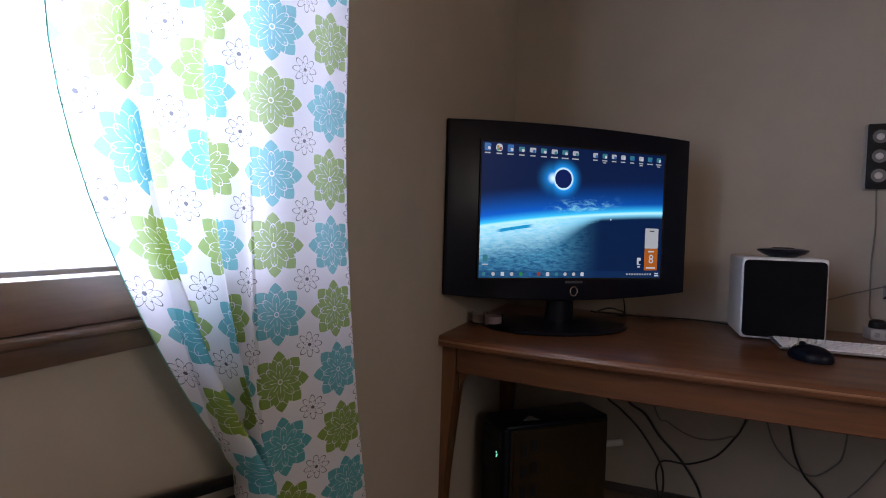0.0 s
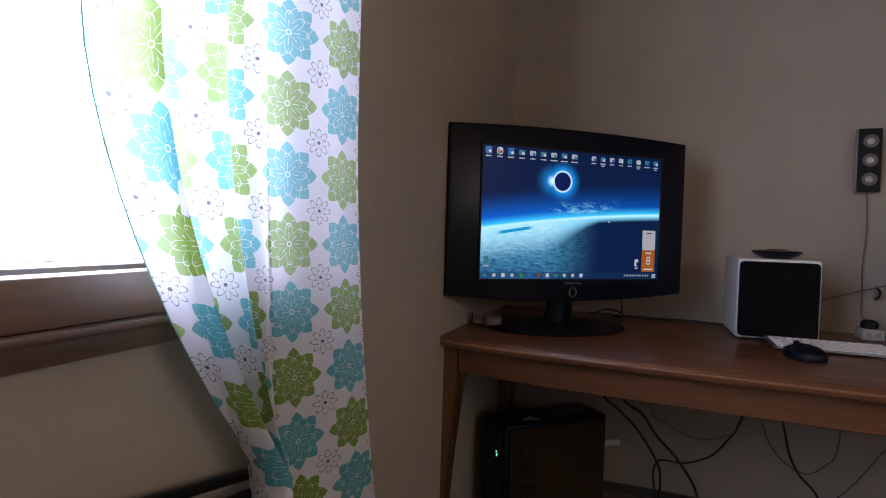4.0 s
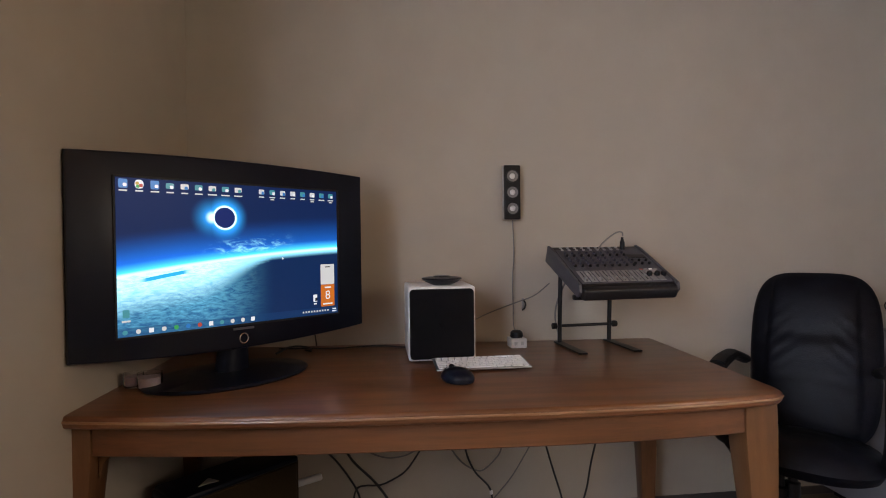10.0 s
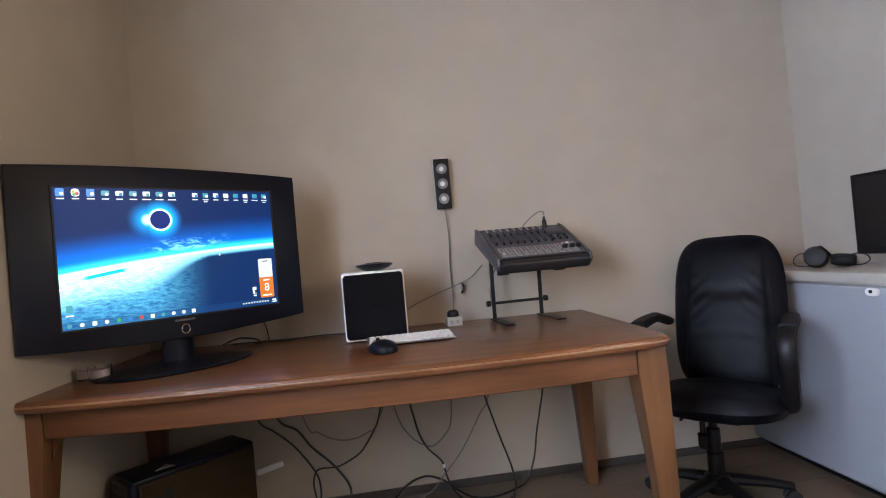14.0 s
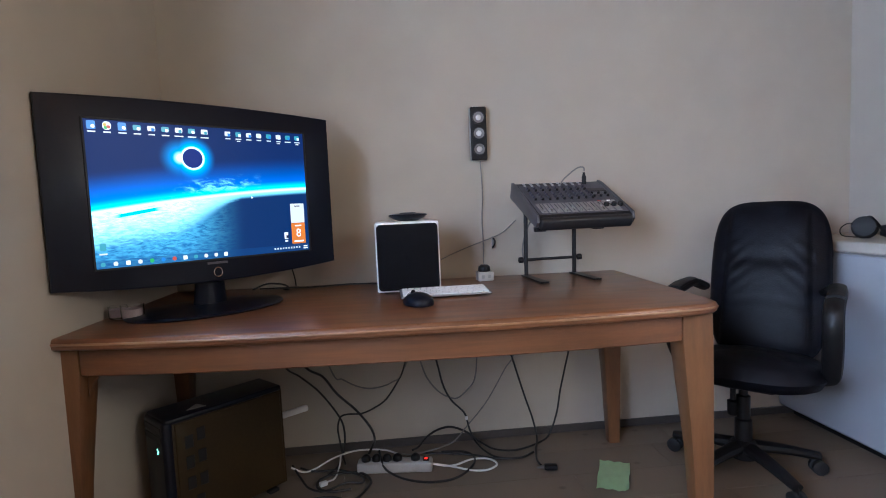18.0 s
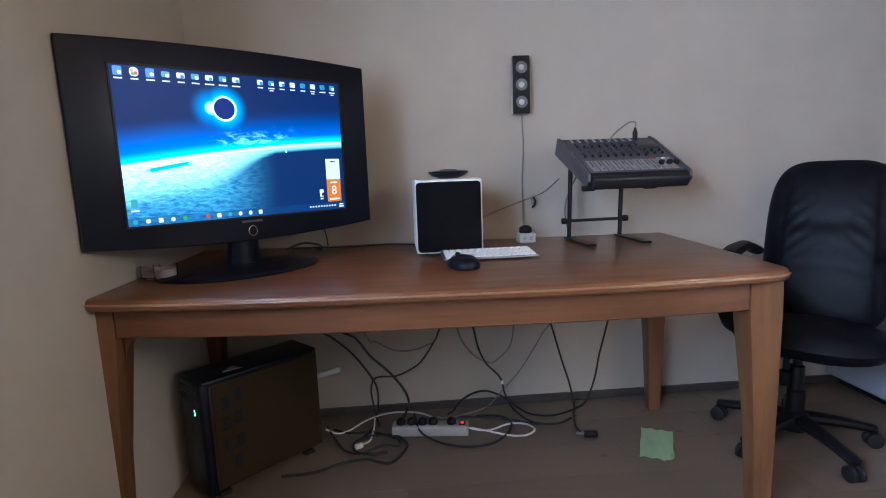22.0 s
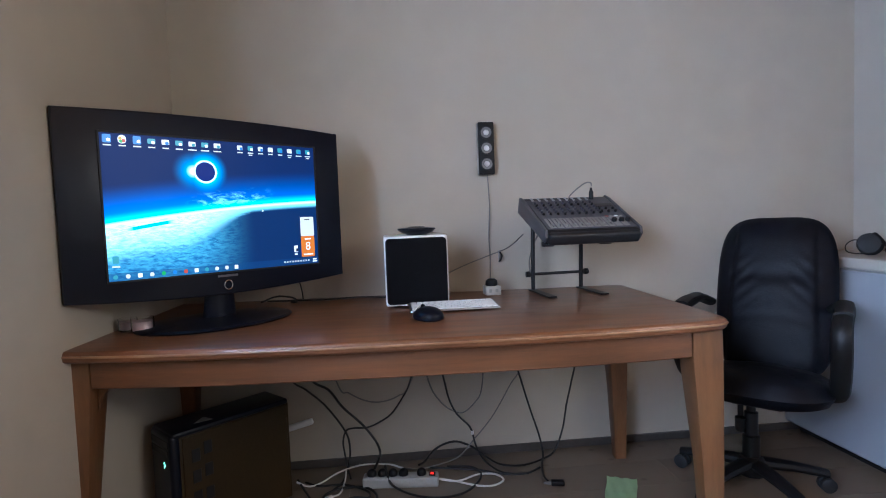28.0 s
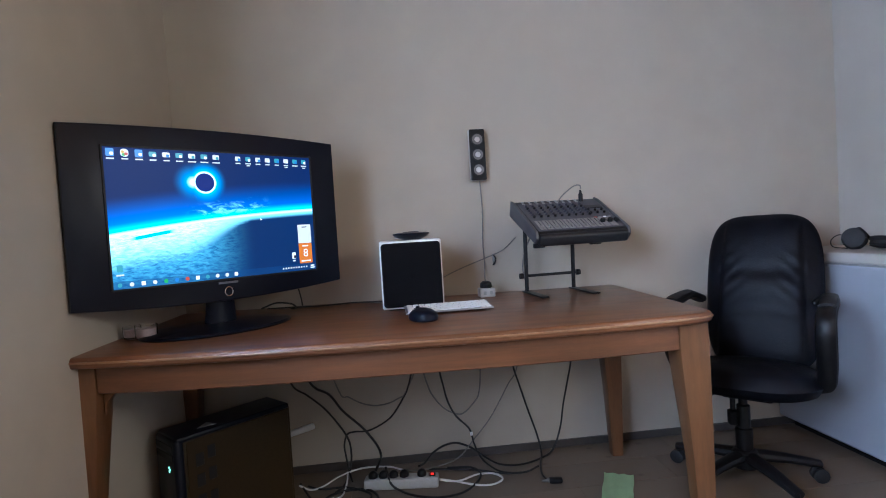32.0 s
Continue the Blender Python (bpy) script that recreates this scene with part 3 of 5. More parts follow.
porch = thing("neighbour_house", pose(-19.9, 10.1, -2.6, 0, 0, 61), "pale house with a lilac porch beyond the window", "house")
bm = B()
box(bm, (14.0, 5.0, 4.2), (0, 3.2, 2.1), 0.02, 1)
part("wall", bm, "outside_wall", porch)
bm = B()
prism(bm, [(-3.4, 0.0), (3.4, 0.0), (0.0, 1.9)], -7.4, 7.4)
for v in bm.verts:
    v.co = Vector((v.co.z, v.co.x + 2.6, v.co.y + 4.2))
bmesh.ops.recalc_face_normals(bm, faces=bm.faces[:])
part("roof", bm, "outside_roof", porch)
for k in range(-4, 5):
    bm = B()
    box(bm, (0.16, 0.14, 2.75), (k * 1.55, -0.55, 1.375), 0.01, 1)
    part("post", bm, "outside_post", porch)
    if k < 4:
        bm = B()
        box(bm, (1.36, 0.06, 0.80), (k * 1.55 + 0.775, -0.5, 2.18), 0.01, 1)
        part("panel", bm, "outside_panel", porch, "lilac porch panel")


# ---------------------------------------------------------------- desk
def front_edge(half, depth, bow, r, seg=26):
    """Table-top outline: straight back and sides, a bowed front and rounded front corners."""
    out = [(half, depth / 2), (-half, depth / 2)]
    out += [(-half, -depth / 2 + r), (-half + r * 0.12, -depth / 2 + r * 0.4), (-half + r * 0.45, -depth / 2 + r * 0.08)]
    for k in range(seg + 1):
        x = -half + r + (2 * half - 2 * r) * k / seg
        out.append((x, -depth / 2 - bow * (1 - abs(x / half) ** 3)))
    out += [(half - r * 0.45, -depth / 2 + r * 0.08), (half - r * 0.12, -depth / 2 + r * 0.4), (half, -depth / 2 + r)]
    return out


DESK = pose(0.953, -0.285, 0, 0, 0, -2.5)
DH = 0.74


def build_desk():
    d = thing("desk", DESK, "varnished brown oak table with a bowed front", "desk")
    half, depth, bow = 0.94, 0.81, 0.062
    bm = B()
    prism(bm, front_edge(half, depth, bow, 0.055), DH - 0.032, DH, 0.011, 3)
    part("tabletop", bm, "desk", d)
    # worn front edge, made paler to paint in the highlight along it
    bm = B()
    rim = [(x, y - 0.0005, DH - 0.014) for x, y in front_edge(half, depth, bow, 0.055)[3:-1]]
    tube(bm, rim, 0.0035, 6, 1)
    part("worn_edge", bm, "desk_edge", d, "pale worn front edge with its highlight painted in")
    # aprons
    bm = B()
    inner, outer = [], []
    n = 22
    for k in range(n + 1):
        x = -0.83 + 1.66 * k / n
        y = -depth / 2 + 0.045 - bow * (1 - abs(x / half) ** 3)
        outer.append((x, y))
        inner.append((x, y + 0.022))
    prism(bm, outer + inner[::-1], DH - 0.112, DH - 0.032, 0.003, 1)
    part("front_apron", bm, "desk", d)
    bm = B()
    box(bm, (1.68, 0.022, 0.08), (0, depth / 2 - 0.06, DH - 0.072), 0.003, 1)
    part("back_apron", bm, "desk", d)
    for s in (-1, 1):
        bm = B()
        box(bm, (0.022, depth - 0.16, 0.08), (s * 0.875, 0, DH - 0.072), 0.003, 1)
        part("side_apron", bm, "desk", d)
    # tapered legs
    for sx in (-1, 1):
        for sy in (-1, 1):
            bm = B()
            cx, cy = sx * 0.878, sy * (depth / 2 - 0.068)
            rings = []
            for z, h in ((0, 0.024), (0.30, 0.031), (DH - 0.16, 0.042), (DH - 0.115, 0.044), (DH - 0.032, 0.044)):
                ox, oy = cx + sx * (0.044 - h), cy + sy * (0.044 - h)
                rings.append([bm.verts.new((ox + a * h, oy + b * h, z)) for a, b in ((-1, -1), (1, -1), (1, 1), (-1, 1))])
            for a, b in zip(rings, rings[1:]):
                for i in range(4):
                    bm.faces.new((a[i], a[(i + 1) % 4], b[(i + 1) % 4], b[i]))
            bm.faces.new(rings[0][::-1])
            bm.faces.new(rings[-1])
            es = [e for e in bm.edges if abs(e.verts[0].co.z - e.verts[1].co.z) > 0.02]
            bmesh.ops.bevel(bm, geom=es, offset=0.006, segments=2, affect="EDGES", profile=0.5)
            part("leg", bm, "desk_leg", d)
            # curved bracket between leg and apron
            if sy < 0 and sx < 0:
                bm = B()
                pts = [(0, 0), (0.055, 0), (0.030, -0.012), (0.012, -0.032), (0.0, -0.07)]
                prism(bm, [(p[0] * -sx, p[1]) for p in (pts if sx < 0 else pts[::-1])], -0.010, 0.010, 0.002, 1)
                bmesh.ops.rotate(bm, verts=bm.verts, matrix=Matrix.Rotation(radians(90), 3, "X"))
                bmesh.ops.translate(bm, verts=bm.verts, vec=(cx - sx * 0.043, cy, DH - 0.112))
                part("bracket", bm, "desk_leg", d)
    return d


build_desk()


def on_desk(x, y, z=0.0, rz=0.0):
    return pose(x, y, DH + z, 0, 0, rz)


# ---------------------------------------------------------------- television
def build_tv():
    W, H = 0.855, 0.515
    TVX, TVY = 0.393, -0.376
    yaw = 38.5
    tv = thing("television", on_desk(TVX, TVY, 0, yaw), "gloss black flat television showing a computer desktop", "television")
    zb = 0.121          # underside of the set above the desk
    # set body: bowed top and bottom edges
    def outline(w, h, bow_t, bow_b, n=16):
        o = []
        for k in range(n + 1):
            x = -w / 2 + w * k / n
            o.append((x, -bow_b * (1 - (2 * x / w) ** 2)))
        for k in range(n + 1):
            x = w / 2 - w * k / n
            o.append((x, h + bow_t * (1 - (2 * x / w) ** 2)))
        return o
    bm = B()
    prism(bm, outline(W, H, 0.012, 0.022), 0.0, 0.045, 0.006, 2)
    bmesh.ops.rotate(bm, verts=bm.verts, matrix=Matrix.Rotation(radians(90), 3, "X"))
    bmesh.ops.translate(bm, verts=bm.verts, vec=(0, 0.02, zb))
    part("cabinet", bm, "black_gloss", tv)
    bm = B()
    prism(bm, outline(W * 0.82, H * 0.72, 0.0, 0.0, 2), 0.0, 0.055, 0.02, 3)
    bmesh.ops.rotate(bm, verts=bm.verts, matrix=Matrix.Rotation(radians(90), 3, "X"))
    bmesh.ops.translate(bm, verts=bm.verts, vec=(0, 0.07, zb + 0.07))
    part("back_cover", bm, "black", tv)
    # screen
    SW, SH, SZ = 0.648, 0.405, zb + 0.051
    bm = B()
    uv = bm.loops.layers.uv.new("UVMap")
    vs = [bm.verts.new((a * SW / 2, -0.0275, SZ + b * SH)) for a, b in ((-1, 0), (1, 0), (1, 1), (-1, 1))]
    f = bm.faces.new(vs)
    for l, c in zip(f.loops, ((0, 0), (1, 0), (1, 1), (0, 1))):
        l[uv].uv = c
    screen = part("screen", bm, "picture", tv, "lit screen with an eclipse over a planet", False)
    bm = B()
    for s in (-1, 1):
        box(bm, (0.006, 0.005, SH + 0.012), (s * (SW / 2 + 0.003), -0.0275, SZ + SH / 2), 0.001, 1)
        box(bm, (SW, 0.005, 0.006), (0, -0.0275, SZ + SH / 2 + s * (SH / 2 + 0.003)), 0.001, 1)
    part("screen_frame", bm, "black", tv)

    def flat(name, u, v, w, h, mat, layer=1, r=0.0, parent=screen):
        bm = B()
        x, z = -SW / 2 + u * SW, SZ + v * SH
        o = rounded(w * SW, h * SH, r * SW, 4) if r else [(-w * SW / 2, -h * SH / 2), (w * SW / 2, -h * SH / 2), (w * SW / 2, h * SH / 2), (-w * SW / 2, h * SH / 2)]
        bm.faces.new([bm.verts.new((x + a, -0.0275 - 0.0006 * layer, z + b)) for a, b in o])
        return part(name, bm, mat, parent, "", False)

    # icons along the top, each with a caption bar below
    kinds = ["icon_blue", "icon_white", "icon_blue"] + ["icon_teal", "icon_grey", "icon_teal", "icon_grey", "icon_teal", "icon_grey"]
    rnd = random.Random(4)
    for i, k in enumerate(kinds):
        u = 0.027 + 0.057 * i
        ic = flat("icon", u, 0.962, 0.032, 0.056 if i < 3 else 0.036, k, 1, 0.014 if i == 1 else 0.005)
        flat("mark", u + 0.006, 0.954, 0.014, 0.022, ("icon_white", "icon_red", "icon_white", "icon_white", "icon_blue", "icon_white", "icon_teal", "icon_white", "icon_teal")[i], 2, 0.005)
        if i == 1:
            flat("mark", u - 0.007, 0.968, 0.013, 0.02, "icon_yellow", 2, 0.005)
            flat("mark", u - 0.005, 0.948, 0.013, 0.02, "icon_green", 2, 0.005)
        flat("caption", u, 0.919, 0.026 + 0.014 * rnd.random(), 0.009, "icon_grey")
    for i in range(8):
        u = 0.593 + 0.053 * i
        flat("icon", u, 0.960, 0.027, 0.036, ("icon_grey", "icon_teal", "icon_grey", "icon_grey", "icon_teal", "icon_grey", "icon_teal", "icon_teal")[i], 1, 0.005)
        flat("mark", u + 0.006, 0.952, 0.012, 0.022, "icon_white" if i % 2 else "icon_blue", 2)
        flat("caption", u, 0.923, 0.023 + 0.012 * rnd.random(), 0.009, "icon_grey")
        if i in (1, 5, 7):
            flat("caption", u, 0.907, 0.018, 0.008, "icon_grey")
    # task bar icons
    bar = ["icon_teal", "icon_grey", "icon_white", "icon_grey", "icon_green", "icon_blue", "icon_red", "icon_white", "icon_teal", "icon_grey", "icon_grey", "icon_white"]
    us = [0.025 + 0.047 * i for i in range(12)]
    for u, k in zip(us, bar):
        flat("taskbar_icon", u, 0.028, 0.018, 0.030, k, 2, 0.0085 if k != "icon_white" else 0.003)
    for i in range(10):
        flat("tray_icon", 0.80 + 0.0155 * i, 0.030, 0.008, 0.014, "icon_grey", 2)
    flat("clock_bar", 0.977, 0.036, 0.022, 0.011, "icon_white", 2)
    flat("clock_bar", 0.977, 0.018, 0.026, 0.010, "icon_white", 2)
    flat("bin_icon", 0.030, 0.145, 0.024, 0.05, "icon_teal", 1, 0.004)
    flat("caption", 0.030, 0.098, 0.03, 0.011, "icon_grey")
    flat("file_icon", 0.868, 0.135, 0.022, 0.058, "icon_white", 1, 0.003)
    flat("mark", 0.873, 0.125, 0.012, 0.026, "screen_off", 2)
    flat("caption", 0.868, 0.090, 0.016, 0.011, "icon_white")
    # calendar gadget
    flat("calendar_page", 0.940, 0.322, 0.080, 0.164, "icon_grey", 1, 0.004)
    flat("calendar_page", 0.940, 0.150, 0.080, 0.178, "icon_orange", 1, 0.004, screen)
    flat("caption", 0.940, 0.215, 0.036, 0.012, "icon_white", 2)
    flat("caption", 0.940, 0.082, 0.056, 0.012, "icon_white", 2)
    flat("caption", 0.940, 0.382, 0.030, 0.008, "screen_off", 2)
    cu = bpy.data.curves.new("digit", "FONT")
    cu.body, cu.align_x, cu.align_y, cu.size = "8", "CENTER", "CENTER", 0.040
    tmp = bpy.data.objects.new("digit", cu)
    me = bpy.data.meshes.new_from_object(tmp)
    bpy.data.objects.remove(tmp)
    me.materials.append(M["icon_white"])
    dg = new("calendar_digit", me)
    dg.parent = screen
    dg.matrix_basis = pose(-SW / 2 + 0.940 * SW, -0.0290, SZ + 0.150 * SH, 90)
    # pointer
    bm = B()
    px, pz = -SW / 2 + 0.69 * SW, SZ + 0.475 * SH
    bm.faces.new([bm.verts.new((px + a, -0.029, pz + b)) for a, b in ((0, 0), (0.006, -0.006), (0.0, -0.009))])
    part("pointer", bm, "icon_white", screen, "", False)
    # ring button and maker's bar
    bm = B()
    ringp = [(0.0125 * math.cos(a), 0, 0.0145 * math.sin(a)) for a in [2 * math.pi * k / 24 for k in range(25)]]
    tube(bm, ringp, 0.0022, 8, 1)
    bmesh.ops.translate(bm, verts=bm.verts, vec=(0.0, -0.027, zb + 0.008))
    part("power_ring", bm, "chrome", tv, "chrome ring round the power button")
    bm = B()
    box(bm, (0.062, 0.001, 0.007), (0, -0.0275, zb + 0.037))
    part("maker_bar", bm, "cheek", tv)
    # stand
    bm = B()
    tube(bm, [(0, 0.06, 0.01), (0, 0.055, 0.07), (0, 0.045, 0.16)], (0.055, 0.042), 20, 4, 0.55)
    part("neck", bm, "black_gloss", tv)
    bm = B()
    prof = [(0, 0.0), (0.243, 0.0), (0.248, 0.004), (0.240, 0.010), (0.14, 0.018), (0.055, 0.024), (0, 0.025)]
    lathe(bm, prof, 48)
    for v in bm.verts:
        v.co.y = v.co.y * 0.72 + 0.075
    part("base", bm, "black_gloss", tv, "oval gloss black foot")
    return tv


build_tv()


# ---------------------------------------------------------------- subwoofer, puck and small things on the desk
def build_sub():
    s = thing("subwoofer", on_desk(1.010, -0.118, 0, 0.8), "white subwoofer cube with a black cloth front", "speaker")
    w, h, d = 0.227, 0.250, 0.25
    bm = B()
    box(bm, (w, d, h), (0, 0.0, h / 2 + 0.006), 0.009, 3)
    part("cabinet", bm, "white_plastic", s)
    bm = B()
    prism(bm, rounded(w - 0.010, h - 0.015, 0.014), 0, 0.007, 0.003, 2)
    bmesh.ops.rotate(bm, verts=bm.verts, matrix=Matrix.Rotation(radians(90), 3, "X"))
    bmesh.ops.translate(bm, verts=bm.verts, vec=(0, -d / 2 + 0.003, h / 2 + 0.005))
    front = part("grille", bm, "grille", s, "black cloth speaker front")
    bm = B()
    lathe(bm, [(0, 0.0), (0.009, 0.0), (0.010, 0.001), (0.007, 0.0015), (0, 0.0015)], 20, (0, -d / 2 - 0.0040, h / 2 + 0.004), pose(0, 0, 0, 90))
    part("badge", bm, "grille", front)
    for a in (-1, 1):
        for b in (-1, 1):
            bm = B()
            cyl(bm, 0.01, 0.012, 0.008, (a * 0.08, b * 0.09, 0.004), 12)
            part("foot", bm, "black_soft", s)
    return s


build_sub()
puck = thing("control_puck", pose(1.020, -0.160, DH + 0.2565), "flat black round control puck on the subwoofer", "remote")
bm = B()
lathe(bm, [(0, 0), (0.034, 0.0), (0.058, 0.010), (0.071, 0.020), (0.069, 0.024), (0.05, 0.027), (0, 0.028)], 36)
part("body", bm, "black_gloss", puck)
bm = B()
lathe(bm, [(0, 0.0275), (0.03, 0.0278), (0.031, 0.0295), (0.02, 0.031), (0, 0.031)], 28)
part("dial", bm, "black", puck)


def build_keyboard():
    k = thing("keyboard", on_desk(1.128, -0.318, 0, 1.0), "slim white computer keyboard with an aluminium deck", "keyboard")
    w, d = 0.303, 0.134
    bm = B()
    box(bm, (w, d, 0.006), (0, 0, 0.008), 0.0022, 2)
    for v in bm.verts:
        v.co.z += (v.co.y / d + 0.5) * 0.008
    part("deck", bm, "aluminium", k)
    bm = B()
    cyl(bm, 0.008, 0.008, w * 0.96, (0, d / 2 - 0.008, 0.0085), 16, TY, 0.001)
    part("battery_tube", bm, "aluminium", k)
    rows = [[1] * 13, [1] * 12 + [1.6], [1.6] + [1] * 12, [1.9] + [1] * 10 + [1.75], [1.4] + [1] * 10 + [2.3], [1, 1, 1.1, 1.3, 5.2, 1.3, 1.1, 1, 1, 1]]
    shared = {}
    for r, row in enumerate(rows):
        unit = (w - 0.012) / sum(row)
        x = -w / 2 + 0.006
        y = d / 2 - 0.017 - r * 0.0204
        for q in row:
            kw = q * unit - 0.0036
            key = (round(kw, 4), r == 0)
            cy = y
            m = pose(x + q * unit / 2, cy, 0.0126 + (cy / d + 0.5) * 0.008, 3.9)
            if key not in shared:
                bm = B()
                box(bm, (kw, 0.0105 if r == 0 else 0.0168, 0.0038), (0, 0, 0), 0.0008, 1)
                shared[key] = part("key", bm, "key_white", k)
                shared[key].matrix_basis = m
            else:
                again(shared[key], m)
            x += q * unit
    return k


build_keyboard()
mouse = thing("mouse", on_desk(1.028, -0.475, 0, 30), "black wireless computer mouse", "mouse")
bm = B()
bmesh.ops.create_uvsphere(bm, u_segments=28, v_segments=18, radius=1.0)
for v in bm.verts:
    x, y, z = v.co
    v.co = (x * 0.043 * (1 - 0.12 * y), y * 0.060, max(z, -0.25) * 0.031 * (1 - 0.15 * y) + 0.0085)
part("shell", bm, "black_gloss", mouse)
bm = B()
cyl(bm, 0.010, 0.010, 0.007, (0, 0.024, 0.034), 18, TY, 0.0015)
part("scroll_wheel", bm, "black", mouse)
for s in (-1, 1):
    bm = B()
    tube(bm, [(s * 0.014, 0.052, 0.016), (s * 0.013, 0.030, 0.0345), (s * 0.010, 0.012, 0.037)], 0.0008, 5)
    part("button_seam", bm, "black_gloss", mouse)

block = thing("socket_block", on_desk(1.322, -0.020, 0, 3), "small white power block with two sockets", "socket")
bm = B()
box(bm, (0.062, 0.062, 0.036), (0, 0, 0.018), 0.004, 2)
part("body", bm, "strip_grey", block)
for s in (-1, 1):
    bm = B()
    box(bm, (0.012, 0.003, 0.014), (s * 0.013, -0.031, 0.018), 0.002, 2)
    part("socket", bm, "grey_plastic", block)
bm = B()
lathe(bm, [(0, 0), (0.023, 0), (0.025, 0.004), (0.023, 0.020), (0.014, 0.027), (0, 0.028)], 24, (0, 0.004, 0.036))
part("plug_cap", bm, "black", block)

for i, (x, y, r, h) in enumerate(((0.104, -0.405, 0.026, 0.040), (0.160, -0.432, 0.032, 0.046))):
    cup = thing("candle_cup", on_desk(x, y), "small glass cup with a pinkish candle", "candle", "candle cups by the television")
    bm = B()
    lathe(bm, [(0, 0.0), (r * 0.8, 0.0), (r, 0.006), (r * 1.02, h), (r * 0.93, h), (r * 0.90, 0.007), (0, 0.005)], 28)
    part("glass", bm, "glass", cup)
    bm = B()
    lathe(bm, [(0, 0.0075), (r * 0.86, 0.0075), (r * 0.88, h * 0.75), (r * 0.5, h * 0.72), (0, h * 0.72)], 24)
    part("wax", bm, "pink", cup)


# ---------------------------------------------------------------- wall speaker
sat = thing("wall_speaker", pose(1.345, YB, 1.345), "slim black wall speaker with three silver drivers", "speaker")
bm = B()
box(bm, (0.071, 0.034, 0.226), (0, -0.024, 0), 0.008, 3)
part("cabinet", bm, "strip_grey", sat, "pale grey rear shell")
bm = B()
box(bm, (0.068, 0.012, 0.222), (0, -0.040, 0), 0.005, 3)
part("front_plate", bm, "black", sat)
bm = B()
box(bm, (0.03, 0.012, 0.06), (0, -0.005, 0), 0.002, 1)
part("wall_bracket", bm, "black", sat)
for k in (-1, 0, 1):
    bm = B()
    lathe(bm, [(0.0285, 0.0), (0.0285, 0.004), (0.025, 0.005), (0.023, 0.002)], 28, (0, -0.045, k * 0.066), pose(0, 0, 0, 90))
    dr = part("driver_ring", bm, "black_soft", sat)
    bm = B()
    lathe(bm, [(0.0228, 0.003), (0.018, 0.0018), (0.0118, 0.0002)], 28, (0, -0.046, k * 0.066), pose(0, 0, 0, 90))
    part("driver_cone", bm, "cone", dr, "grey speaker cone")
    bm = B()
    lathe(bm, [(0.0118, 0.0002), (0.0105, 0.0022), (0.0065, 0.0042), (0, 0.0052)], 24, (0, -0.046, k * 0.066), pose(0, 0, 0, 90))
    part("dust_cap", bm, "cone_cap", dr, "bright silver dust cap")


